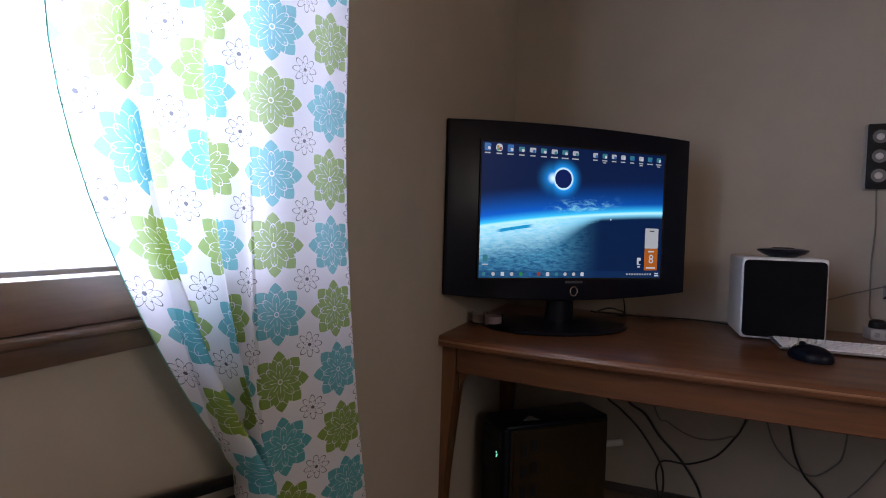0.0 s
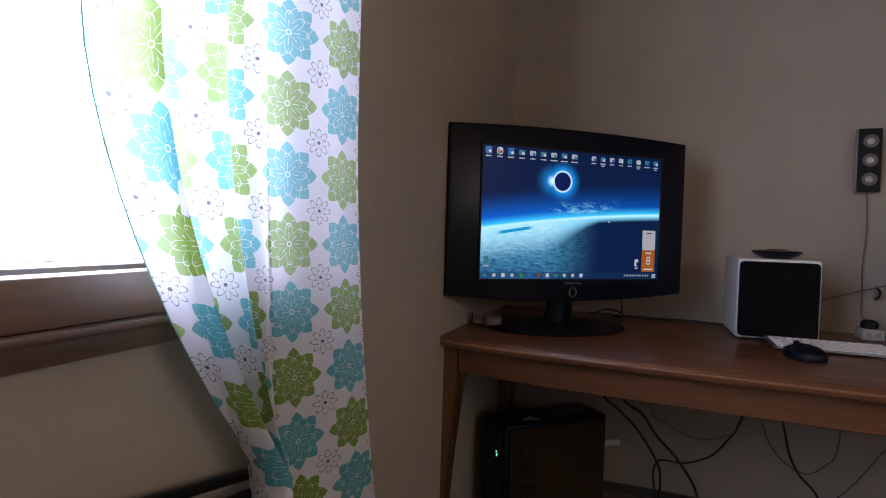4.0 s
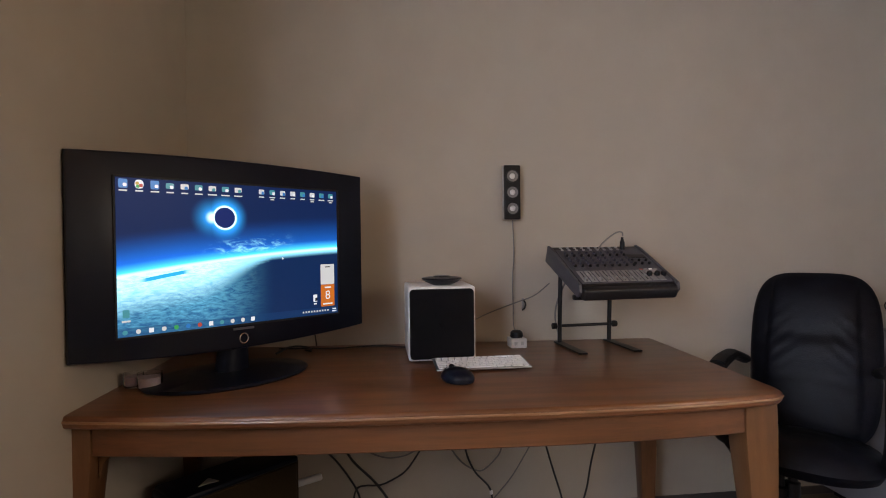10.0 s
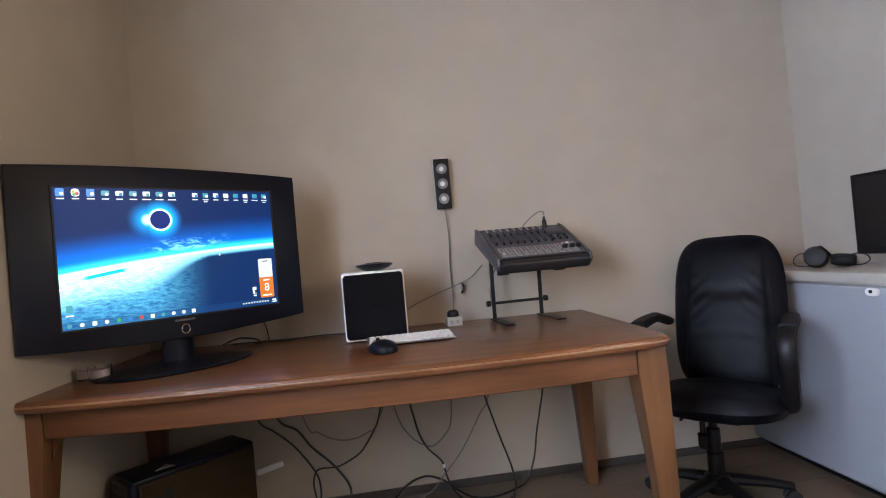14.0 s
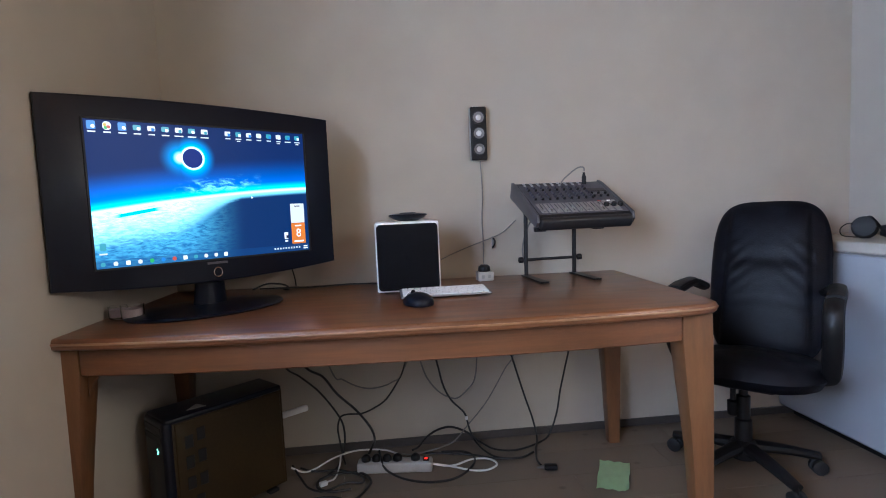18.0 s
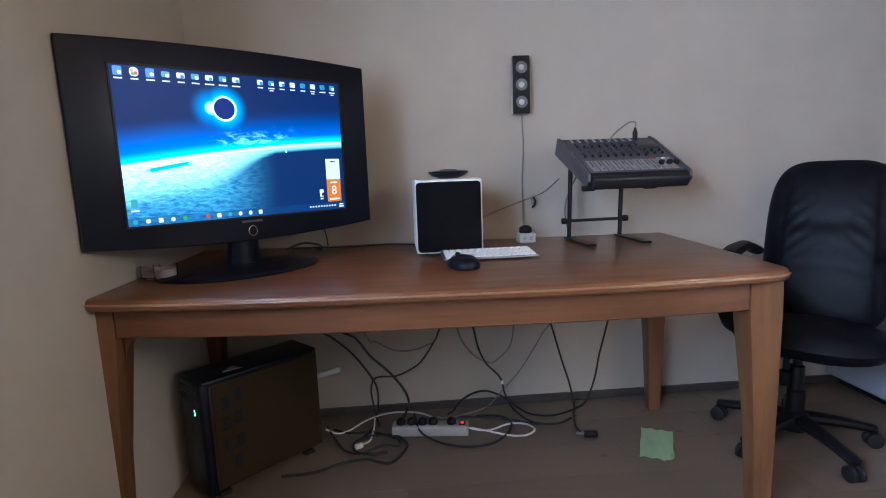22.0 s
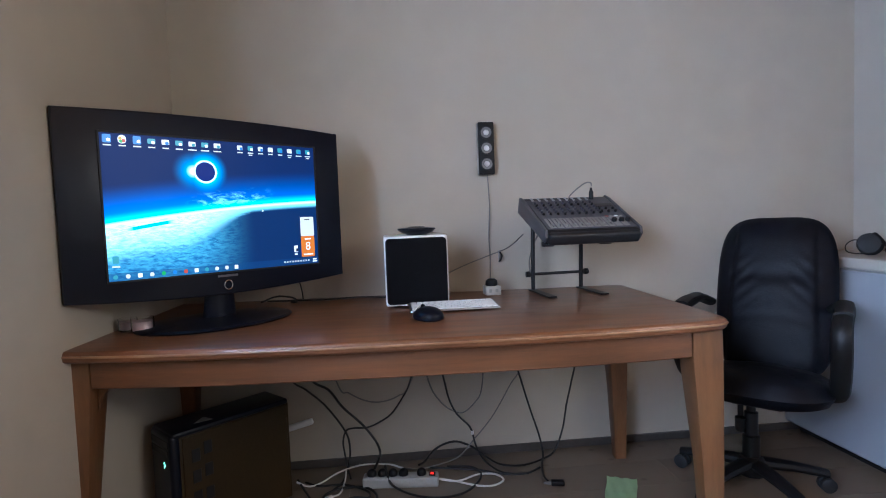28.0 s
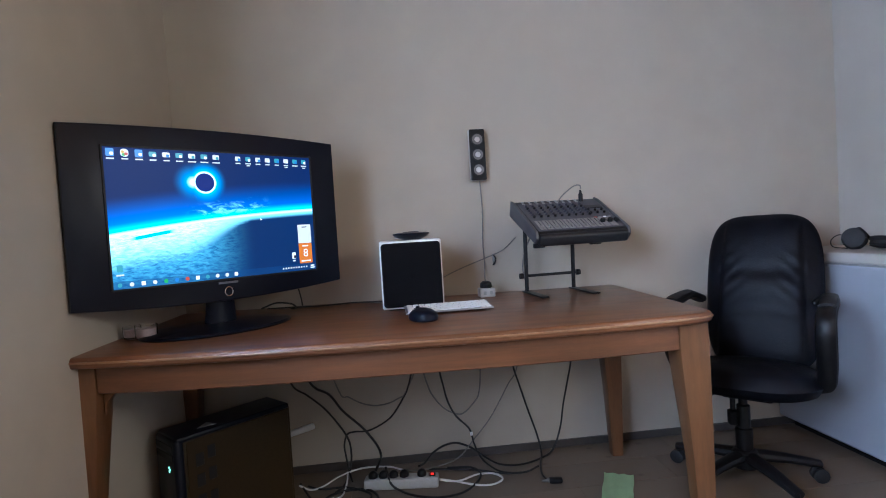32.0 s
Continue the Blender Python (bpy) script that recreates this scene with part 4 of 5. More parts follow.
# ---------------------------------------------------------------- mixing desk on its stand
def build_mixer():
    yaw = 5.0
    st = thing("mixer_stand", on_desk(1.612, -0.030, 0, 4.0), "black tubular tabletop stand", "stand")
    for s in (-1, 1):
        bm = B()
        box(bm, (0.034, 0.235, 0.006), (s * 0.105, -0.045, 0.003), 0.002, 1)
        part("foot_plate", bm, "black_metal", st)
        bm = B()
        tube(bm, [(s * 0.105, 0.055, 0.004), (s * 0.105, 0.050, 0.12), (s * 0.105, 0.040, 0.275)], 0.0085, 12, 3)
        part("upright", bm, "black_metal", st)
        bm = B()
        tube(bm, [(s * 0.105, 0.048, 0.292), (s * 0.105, -0.06, 0.243), (s * 0.105, -0.155, 0.200)], 0.007, 10, 2)
        part("arm", bm, "black_metal", st)
        bm = B()
        box(bm, (0.045, 0.022, 0.020), (s * 0.115, -0.150, 0.203), 0.004, 2)
        part("stop", bm, "black_metal", st)
        bm = B()
        lathe(bm, [(0, 0), (0.012, 0), (0.013, 0.004), (0.012, 0.016), (0, 0.018)], 16, (s * 0.119, 0.052, 0.07), pose(0, 0, 0, 0, 90 * s))
        part("clamp_knob", bm, "black", st)
    bm = B()
    cyl(bm, 0.006, 0.006, 0.225, (0, 0.052, 0.07), 12, TY)
    part("crossbar", bm, "black_metal", st)

    tilt = 24.0
    mx = thing("audio_mixer", on_desk(1.638, -0.152, 0.292, yaw) @ pose(0, 0, 0, tilt), "grey audio mixing desk with faders and knobs on a stand", "mixer")
    w, d, h = 0.354, 0.30, 0.05
    bm = B()
    prism(bm, [(-d / 2, 0.012), (-d / 2 + 0.012, -0.014), (d / 2, -0.03), (d / 2, 0.028), (d / 2 - 0.03, 0.030), (-d / 2 + 0.02, 0.020)], -w / 2, w / 2, 0.004, 2)
    for v in bm.verts:
        v.co = Vector((v.co.z, v.co.x, v.co.y))
    bmesh.ops.recalc_face_normals(bm, faces=bm.faces[:])
    part("chassis", bm, "mixer_edge", mx)
    for s in (-1, 1):
        bm = B()
        prism(bm, [(-d / 2 - 0.004, 0.002), (-d / 2 + 0.006, -0.022), (d / 2 + 0.004, -0.032), (d / 2 + 0.006, 0.032), (d / 2 - 0.03, 0.036), (-d / 2 + 0.01, 0.024)], -0.006, 0.006, 0.003, 2)
        for v in bm.verts:
            v.co = Vector((v.co.z + s * (w / 2 + 0.005), v.co.x, v.co.y))
        bmesh.ops.recalc_face_normals(bm, faces=bm.faces[:])
        part("side_cheek", bm, "cheek", mx, "grey end cheek")
    def top(y):
        return 0.020 + (y + d / 2 - 0.02) / (d - 0.05) * 0.010
    slope = math.degrees(math.atan2(0.010, d - 0.05))
    bm = B()
    box(bm, (w - 0.012, d - 0.05, 0.003), (0, -0.005, top(-0.005) + 0.0012), 0.001, 1, pose(0, 0, 0, slope))
    part("top_panel", bm, "panel", mx)
    bm = B()
    box(bm, (w * 0.995, 0.034, 0.044), (0, -d / 2 + 0.002, -0.006), 0.011, 3)
    part("front_armrest", bm, "mixer_edge", mx)
    first = {}

    def place(name, key, make, mat, m):
        if key not in first:
            first[key] = part(name, make(), mat, mx)
            first[key].matrix_basis = m
        else:
            again(first[key], m)

    def knob():
        return lathe(B(), [(0, 0), (0.0052, 0), (0.0050, 0.006), (0.0042, 0.0085), (0, 0.009)], 10)

    def fader():
        b = box(B(), (0.007, 0.015, 0.009), (0, 0, 0.0055), 0.0015, 1)
        return b

    def slot():
        return box(B(), (0.0022, 0.060, 0.0016), (0, 0, 0.0042))

    def jack():
        return lathe(B(), [(0.0030, 0.001), (0.0055, 0.001), (0.0058, 0.004), (0.0045, 0.0045), (0.0030, 0.001)], 10)

    def fader_plate():
        return box(B(), (0.0235, 0.075, 0.002), (0, 0, 0.0025), 0.0005, 1)

    def channel_plate():
        return box(B(), (0.0135, 0.118, 0.0012), (0, 0, 0.0022), 0.0004, 1)

    colours = ["knob_grey", "black", "knob_grey", "knob_grey", "knob_grey", "black"]
    n = 9
    for c in range(n):
        x = -w / 2 + 0.030 + c * 0.0285
        place("fader_strip", "fp", fader_plate, "panel_light", pose(x, -0.085, top(-0.085) + 0.001, slope))
        place("channel_strip", "cp", channel_plate, "cheek", pose(x, 0.034, top(0.034) + 0.001, slope))
        for r in range(6):
            y = 0.082 - r * 0.0195
            place("knob", ("k", colours[r]), knob, colours[r], pose(x, y, top(y) + 0.003, slope))
        place("fader_slot", "s", slot, "black", pose(x, -0.085, top(-0.085) + 0.001, slope))
        fy = -0.085 + (-0.02, -0.016, -0.02, -0.021, -0.012, -0.02, -0.018, -0.02, -0.006)[c]
        place("fader", "f", fader, "panel_light", pose(x, fy, top(fy) + 0.002, slope))
        place("jack_socket", "j", jack, "grey_plastic", pose(x, 0.110, top(0.110) + 0.003, slope))
        place("jack_socket", "j", jack, "grey_plastic", pose(x, 0.127, top(0.127) + 0.0025, slope))
    # right-hand master part
    bm = B()
    box(bm, (0.082, 0.026, 0.003), (w / 2 - 0.056, 0.055, top(0.055) + 0.004), 0.0008, 1, pose(0, 0, 0, slope))
    part("display", bm, "screen_off", mx, "dark effects display")
    for i in range(3):
        for j in range(2):
            place("knob", ("k", "black"), knob, "black", pose(w / 2 - 0.085 + i * 0.028, 0.020 - j * 0.024, top(0.02 - j * 0.024) + 0.003, slope))
    for x in (w / 2 - 0.0675, w / 2 - 0.0390):
        place("fader_strip", "fp", fader_plate, "panel_light", pose(x, -0.085, top(-0.085) + 0.001, slope))
    for i, x in enumerate((w / 2 - 0.075, w / 2 - 0.045, w / 2 - 0.02)):
        bm = B()
        lathe(bm, [(0, 0), (0.010, 0), (0.0098, 0.010), (0.008, 0.013), (0, 0.0135)], 16, (x, -0.085, top(-0.085) + 0.003))
        part("master_knob", bm, "black", mx)
    for i in range(4):
        bm = B()
        box(bm, (0.013, 0.008, 0.004), (w / 2 - 0.085 + i * 0.019, -0.045, top(-0.045) + 0.004), 0.001, 1)
        part("push_button", bm, ("red", "panel_light", "key_white", "panel_light")[i], mx)
    # plug standing up at the rear
    bm = B()
    lathe(bm, [(0, 0), (0.0085, 0), (0.009, 0.006), (0.009, 0.030), (0.006, 0.036), (0.004, 0.048), (0, 0.048)], 14, (0.105, 0.118, top(0.118)), pose(0, 0, 0, -tilt))
    part("microphone_plug", bm, "black", mx)
    bm = B()
    tube(bm, [(0.105, 0.135, 0.080), (0.100, 0.140, 0.094), (0.070, 0.135, 0.092), (0.02, 0.12, 0.060), (0.0, 0.112, 0.036)], 0.0028, 8)
    part("plug_cable", bm, "cable_grey", mx)
    return mx


build_mixer()


# ---------------------------------------------------------------- computer tower
def build_pc():
    fx, fy, bx, by = 0.150, -0.349, 0.461, -0.055
    yaw = math.degrees(math.atan2(by - fy, bx - fx))
    L, w, h = 0.43, 0.155, 0.395
    pc = thing("computer_tower", pose((fx + bx) / 2, (fy + by) / 2, 0, 0, 0, yaw - 90), "black computer tower with a lit green indicator", "computer")
    bm = B()
    box(bm, (w - 0.006, L - 0.03, h - 0.03), (0, 0.015, h / 2 + 0.008), 0.004, 2)
    part("chassis", bm, "case", pc)
    bm = B()
    box(bm, (w, 0.035, h - 0.012), (0, -L / 2 + 0.0175, h / 2 + 0.006), 0.012, 3)
    front = part("front_panel", bm, "black_gloss", pc, "gloss black front panel")
    for s in (-1, 1):
        bm = B()
        box(bm, (0.004, L - 0.05, h - 0.045), (s * (w / 2 - 0.001), 0.014, h / 2 + 0.006), 0.0015, 1)
        side = part("side_panel", bm, "case", pc, "dark side panel with reflected brown light in its colour")
        if s > 0:
            for i, (y, z) in enumerate(((-0.135, 0.31), (-0.095, 0.325), (-0.135, 0.24), (-0.095, 0.25), (-0.135, 0.17), (-0.095, 0.17), (-0.11, 0.10))):
                bm = B()
                box(bm, (0.003, 0.028, 0.044), (s * (w / 2 + 0.0004), y, z), 0.0012, 1)
                part("vent_slot", bm, "black", side)
    bm = B()
    box(bm, (w, L - 0.012, 0.020), (0, 0.004, h - 0.004), 0.007, 3)
    top = part("top_cover", bm, "black_gloss", pc)
    bm = B()
    prism(bm, [(0.040, -0.120), (0.052, -0.060), (0.004, -0.072)], h + 0.0055, h + 0.0075, 0.0005, 1)
    part("sticker", bm, "sticker", top, "pale sticker on the top")
    for z in (0.335, 0.365):
        bm = B()
        box(bm, (w * 0.84, 0.004, 0.022), (0, -L / 2, z), 0.0015, 1)
        part("drive_cover", bm, "black", front)
    for k in range(3):
        bm = B()
        box(bm, (0.0028, 0.003, 0.0065), (0.030 + (0, 0.006, 0.001)[k], -L / 2 - 0.0008, 0.300 - k * 0.0065), 0.0006, 1)
        part("indicator", bm, "led_green", front, "lit green indicator")
    for a in (-1, 1):
        for b in (-1, 1):
            bm = B()
            box(bm, (0.03, 0.04, 0.014), (a * 0.06, b * 0.16, 0.007), 0.003, 1)
            part("foot", bm, "black_soft", pc)
    return pc


build_pc()


# ---------------------------------------------------------------- office chair
def cushion(bm, w, d, t, at, bulge=0.02, n=14, curve=None, taper=None, sq=0.30):
    """A padded slab: rounded plan (x, y), domed on both faces."""
    grid = {}
    for side in (1, -1):
        for i in range(n + 1):
            for j in range(n + 1):
                a, b = -1 + 2 * i / n, -1 + 2 * j / n
                e = max(abs(a), abs(b))
                if sq > 1:
                    k = e / max(1e-9, (abs(a) ** sq + abs(b) ** sq) ** (1 / sq))
                    x, y = a * k, b * k
                else:
                    x, y = a * math.sqrt(1 - sq * b * b), b * math.sqrt(1 - sq * a * a)
                z = side * (t / 2 * (1 - e ** 6) ** 0.5 + bulge * (1 - a * a) * (1 - b * b) * (1 if side > 0 else 0.3))
                if e >= 1 and side < 0:
                    grid[(side, i, j)] = grid[(1, i, j)]
                    continue
                k = taper(y) if taper else 1.0
                p = Vector((x * w / 2 * k, y * d / 2, z))
                if curve:
                    p = curve(p)
                grid[(side, i, j)] = bm.verts.new(p + Vector(at))
    for side in (1, -1):
        for i in range(n):
            for j in range(n):
                q = [grid[(side, i, j)], grid[(side, i + 1, j)], grid[(side, i + 1, j + 1)], grid[(side, i, j + 1)]]
                bm.faces.new(q if side > 0 else q[::-1])
    return bm


def build_chair():
    cx, cy = 2.275, -0.30
    face = math.degrees(math.atan2(-0.70, -0.72)) + 90      # local -y is the front
    c = thing("office_chair", pose(cx, cy, 0, 0, 0, face), "black leather office swivel chair with looped armrests", "office chair")
    # seat
    bm = B()
    cushion(bm, 0.465, 0.45, 0.105, (0, -0.01, 0.393), 0.026, 24, lambda p: Vector((p.x, p.y, p.z - 0.14 * p.y - (0.05 * max(0, -p.y / 0.235 - 0.4) ** 2))), None, 3.2)
    part("seat", bm, "leather", c)
    # backrest: one padded shell with a softly stitched middle panel
    def bend(p):
        h = p.y / 0.30
        inside = max(0.0, 1 - abs(h) ** 8)
        # stitched middle panel: border groove, two pillows parted by a crease, folds running in from the sides
        ax = abs(p.x)
        edge = 0.150 - 0.012 * h
        groove = math.exp(-((ax - edge) / 0.007) ** 2)
        pane = 1 / (1 + math.exp((ax - edge) / 0.006))
        crease = math.exp(-((h - 0.30) / 0.10) ** 2) + 0.35 * math.exp(-((h + 0.22 + 0.5 * p.x * p.x / 0.04 * 0.3) / 0.06) ** 2)
        pull = math.exp(-((ax - 0.105) / 0.045) ** 2) * math.sin(34 * h + 95 * ax) * math.exp(-((h - 0.22) / 0.33) ** 2)
        out = inside * (0.014 * pane - 0.005 * groove - 0.009 * pane * crease + 0.0022 * pull)
        front = 1 if p.z > 0 else 0
        return Vector((p.x, -p.z + 0.28 + 0.09 * h * 0.94 - 0.03 * math.cos(p.x / 0.23 * 1.3) - front * out, p.y))
    bm = B()
    cushion(bm, 0.420, 0.62, 0.075, (0.010, -0.03, 0.696), 0.010, 64, bend, lambda y: 1.0 - 0.05 * max(0, y) ** 2 - 0.04 * max(0, -y), 4.2)
    for f in bm.faces:
        f.normal_flip()
    back = part("backrest", bm, "leather", c, "padded black leather backrest with creased panels")
    # armrest loops
    for s in (-1, 1):
        bm = B()
        tube(bm, [(s * 0.212, 0.17, 0.665), (s * 0.240, 0.10, 0.690), (s * 0.249, -0.02, 0.685), (s * 0.249, -0.115, 0.675), (s * 0.249, -0.165, 0.640),
                  (s * 0.249, -0.16, 0.56), (s * 0.244, -0.115, 0.47), (s * 0.232, -0.065, 0.410), (s * 0.190, -0.02, 0.385)], 0.030, 12, 5, 0.62)
        arm = part("armrest", bm, "black", c)
        bm = B()
        tube(bm, [(s * 0.243, 0.10, 0.700), (s * 0.250, -0.02, 0.699), (s * 0.250, -0.11, 0.692)], 0.027, 12, 4, 0.42)
        part("arm_pad", bm, "black", arm)
    # mechanism
    bm = B()
    box(bm, (0.17, 0.22, 0.045), (0, 0.0, 0.355), 0.01, 2)
    part("seat_plate", bm, "black_metal", c)
    bm = B()
    tube(bm, [(-0.03, 0, 0.345), (-0.12, 0.02, 0.325), (-0.16, 0.03, 0.285)], 0.006, 8, 3)
    part("height_lever", bm, "black", c)
    bm = B()
    lathe(bm, [(0, 0.215), (0.016, 0.216), (0.020, 0.224), (0.020, 0.268), (0.010, 0.274), (0.010, 0.345), (0, 0.345)], 16, (-0.060, -0.045, 0))
    part("tension_knob", bm, "black", c)
    bm = B()
    box(bm, (0.06, 0.018, 0.36), (0, 0.262, 0.50), 0.005, 2, pose(0, 0, 0, -10))
    part("back_support", bm, "black_metal", c)
    ox, oy = -0.028, -0.029
    bm = B()
    lathe(bm, [(0, 0.07), (0.030, 0.07), (0.030, 0.20), (0.024, 0.205), (0.024, 0.29), (0.016, 0.295), (0.016, 0.34), (0, 0.34)], 20, (ox, oy, 0))
    part("gas_column", bm, "black_metal", c)
    # five-star base and castors
    bm = B()
    lathe(bm, [(0, 0.055), (0.045, 0.055), (0.05, 0.075), (0.045, 0.115), (0.033, 0.125), (0, 0.125)], 24, (ox, oy, 0))
    part("hub", bm, "black", c)
    for k in range(5):
        a = radians(k * 72 - 16 - face)
        ca, sa = math.cos(a), math.sin(a)
        bm = B()
        tube(bm, [(ox + 0.03 * ca, oy + 0.03 * sa, 0.098), (ox + 0.14 * ca, oy + 0.14 * sa, 0.088), (ox + 0.258 * ca, oy + 0.258 * sa, 0.066)], (0.031, 0.020), 10, 3, 0.75)
        leg = part("base_leg", bm, "black", c)
        bm = B()
        cyl(bm, 0.007, 0.007, 0.03, (ox + 0.253 * ca, oy + 0.253 * sa, 0.055), 10)
        cas = part("castor", bm, "black_metal", leg)
        for s in (-1, 1):
            bm = B()
            lathe(bm, [(0, -0.009), (0.020, -0.009), (0.0265, -0.006), (0.0265, 0.006), (0.020, 0.009), (0, 0.009)], 20,
                  (ox + 0.255 * ca - sa * 0.014 * s, oy + 0.255 * sa + ca * 0.014 * s, 0.0265), Matrix.Rotation(a, 4, "Z") @ pose(0, 0, 0, 90))
            wh = part("castor_wheel", bm, "black_soft", leg)
    return c


build_chair()


# ---------------------------------------------------------------- chest freezer and what stands on it
FX, FH = 2.73, 0.839


def build_freezer():
    y0, y1 = -1.20, 0.155
    fz = thing("chest_freezer", pose(FX, (y0 + y1) / 2, 0), "white chest freezer against the side wall", "freezer")
    d, w = XR - FX - 0.01, y1 - y0
    bm = B()
    box(bm, (d, w, 0.738), (d / 2, 0, 0.050 + 0.369), 0.012, 3)
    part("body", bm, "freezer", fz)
    bm = B()
    box(bm, (d - 0.07, w - 0.03, 0.050), (d / 2 + 0.033, 0, 0.025))
    part("plinth", bm, "black", fz, "dark recessed plinth")
    bm = B()
    box(bm, (d + 0.012, w + 0.004, 0.045), (d / 2 - 0.006, 0, FH - 0.0225), 0.010, 3)
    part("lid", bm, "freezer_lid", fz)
    bm = B()
    box(bm, (d - 0.01, w - 0.01, 0.012), (d / 2, 0, FH - 0.049))
    part("lid_seal", bm, "grey_plastic", fz, "grey rubber lid seal")
    yl = -0.535 - (y0 + y1) / 2
    bm = B()
    prism(bm, rounded(0.050, 0.028, 0.0135), 0, 0.014, 0.004, 2)
    for v in bm.verts:
        v.co = Vector((-v.co.z - 0.001, v.co.x + yl, v.co.y + 0.772))
    bmesh.ops.recalc_face_normals(bm, faces=bm.faces[:])
    latch = part("lock_plate", bm, "white_plastic", fz)
    bm = B()
    cyl(bm, 0.006, 0.006, 0.004, (-0.0165, yl, 0.774), 14, TY)
    part("keyhole", bm, "black", latch)
    yc = -0.763 - (y0 + y1) / 2
    bm = B()
    box(bm, (0.010, 0.218, 0.062), (-0.003, yc, 0.268), 0.003, 2)
    panel = part("control_panel", bm, "freezer", fz)
    for k in range(3):
        bm = B()
        prism(bm, rounded(0.012, 0.024, 0.0058), 0, 0.004, 0.001, 1)
        for v in bm.verts:
            v.co = Vector((-0.006 - v.co.z, yc + 0.032 - k * 0.0195 + v.co.x, 0.276 + v.co.y))
        bmesh.ops.recalc_face_normals(bm, faces=bm.faces[:])
        part("indicator_window", bm, "screen_off", panel)
    bm = B()
    box(bm, (0.002, 0.060, 0.005), (-0.0088, yc + 0.010, 0.295), 0.0005, 1)
    part("print_bar", bm, "grey_plastic", panel)
    bm = B()
    prism(bm, [(0.0, 0.0), (0.030, 0.0), (0.024, 0.010), (0.010, 0.010), (0.010, 0.022), (0.0, 0.028)], 0, 0.0015)
    for v in bm.verts:
        v.co = Vector((-0.008 - v.co.z, yc - 0.052 + v.co.x, 0.302 - v.co.y))
    bmesh.ops.recalc_face_normals(bm, faces=bm.faces[:])
    part("corner_sticker", bm, "black", panel, "black corner sticker")
    return fz


build_freezer()


def build_monitor():
    m = thing("monitor", pose(2.862, -0.590, FH, 0, 0, -86), "black computer monitor, switched off, on the freezer", "monitor")
    bm = B()
    box(bm, (0.43, 0.028, 0.300), (0, 0, 0.207), 0.006, 2)
    part("cabinet", bm, "black", m)
    bm = B()
    box(bm, (0.402, 0.002, 0.258), (0, -0.0145, 0.213), 0.0005, 1)
    part("screen", bm, "screen_off", m, "dark switched-off screen")
    bm = B()
    box(bm, (0.26, 0.03, 0.20), (0, 0.026, 0.21), 0.012, 2)
    part("back_cover", bm, "black", m)
    bm = B()
    box(bm, (0.055, 0.030, 0.14), (-0.030, 0.028, 0.08), 0.006, 2)
    part("neck", bm, "black", m)
    bm = B()
    lathe(bm, [(0, 0), (0.086, 0), (0.089, 0.004), (0.078, 0.011), (0, 0.013)], 36)
    for v in bm.verts:
        v.co.x -= 0.030
        v.co.y = v.co.y * 0.85 + 0.02
    part("base", bm, "black_gloss", m)


build_monitor()


def build_headphones():
    # local x runs across the view, -y faces the room
    h = thing("headphones", pose(2.890, -0.165, FH, 0, 0, -38), "black over-ear headphones lying on the freezer lid", "headphones")
    for at, turn in (((-0.030, 0.0, 0.046), pose(0, 0, 0, 78, 0, -12)), ((0.062, -0.004, 0.020), pose(0, 0, 0, 172, 6, 0))):
        m = Matrix.Translation(at) @ turn
        bm = B()
        lathe(bm, [(0, -0.018), (0.030, -0.018), (0.042, -0.010), (0.044, 0.002), (0.038, 0.012), (0.022, 0.016), (0, 0.017)], 28, at, turn)
        cup = part("ear_cup", bm, "black_soft", h)
        bm = B()
        tube(bm, [m @ Vector((0.034 * math.cos(a), 0.034 * math.sin(a), -0.020)) for a in [2 * math.pi * k / 22 for k in range(23)]], 0.011, 8, 1)
        part("ear_pad", bm, "black_soft", cup)
        bm = B()
        tube(bm, [m @ Vector((0.040 * math.cos(a), 0.040 * math.sin(a), 0.010)) for a in [math.pi * k / 10 for k in range(11)]], 0.0035, 6, 1)
        part("yoke", bm, "black_metal", cup)
    bm = B()
    tube(bm, [(-0.012, 0.020, 0.088), (0.006, 0.045, 0.070), (0.030, 0.070, 0.040), (0.060, 0.075, 0.018), (0.085, 0.050, 0.014), (0.090, 0.020, 0.020)], 0.009, 10, 6, 0.55)
    part("headband", bm, "black", h)
    for path in ([(0.070, -0.03, 0.035), (0.095, -0.03, 0.052), (0.130, -0.02, 0.048), (0.150, 0.0, 0.025), (0.125, 0.01, 0.004), (0.070, 0.03, 0.004)],
                 [(-0.055, 0.0, 0.060), (-0.085, 0.0, 0.062), (-0.108, 0.005, 0.040), (-0.100, 0.01, 0.012), (-0.050, 0.02, 0.004)]):
        bm = B()
        tube(bm, path, 0.0024, 6)
        part("cord", bm, "cable", h)


build_headphones()


# ---------------------------------------------------------------- curtain
UVZ = 0.0013


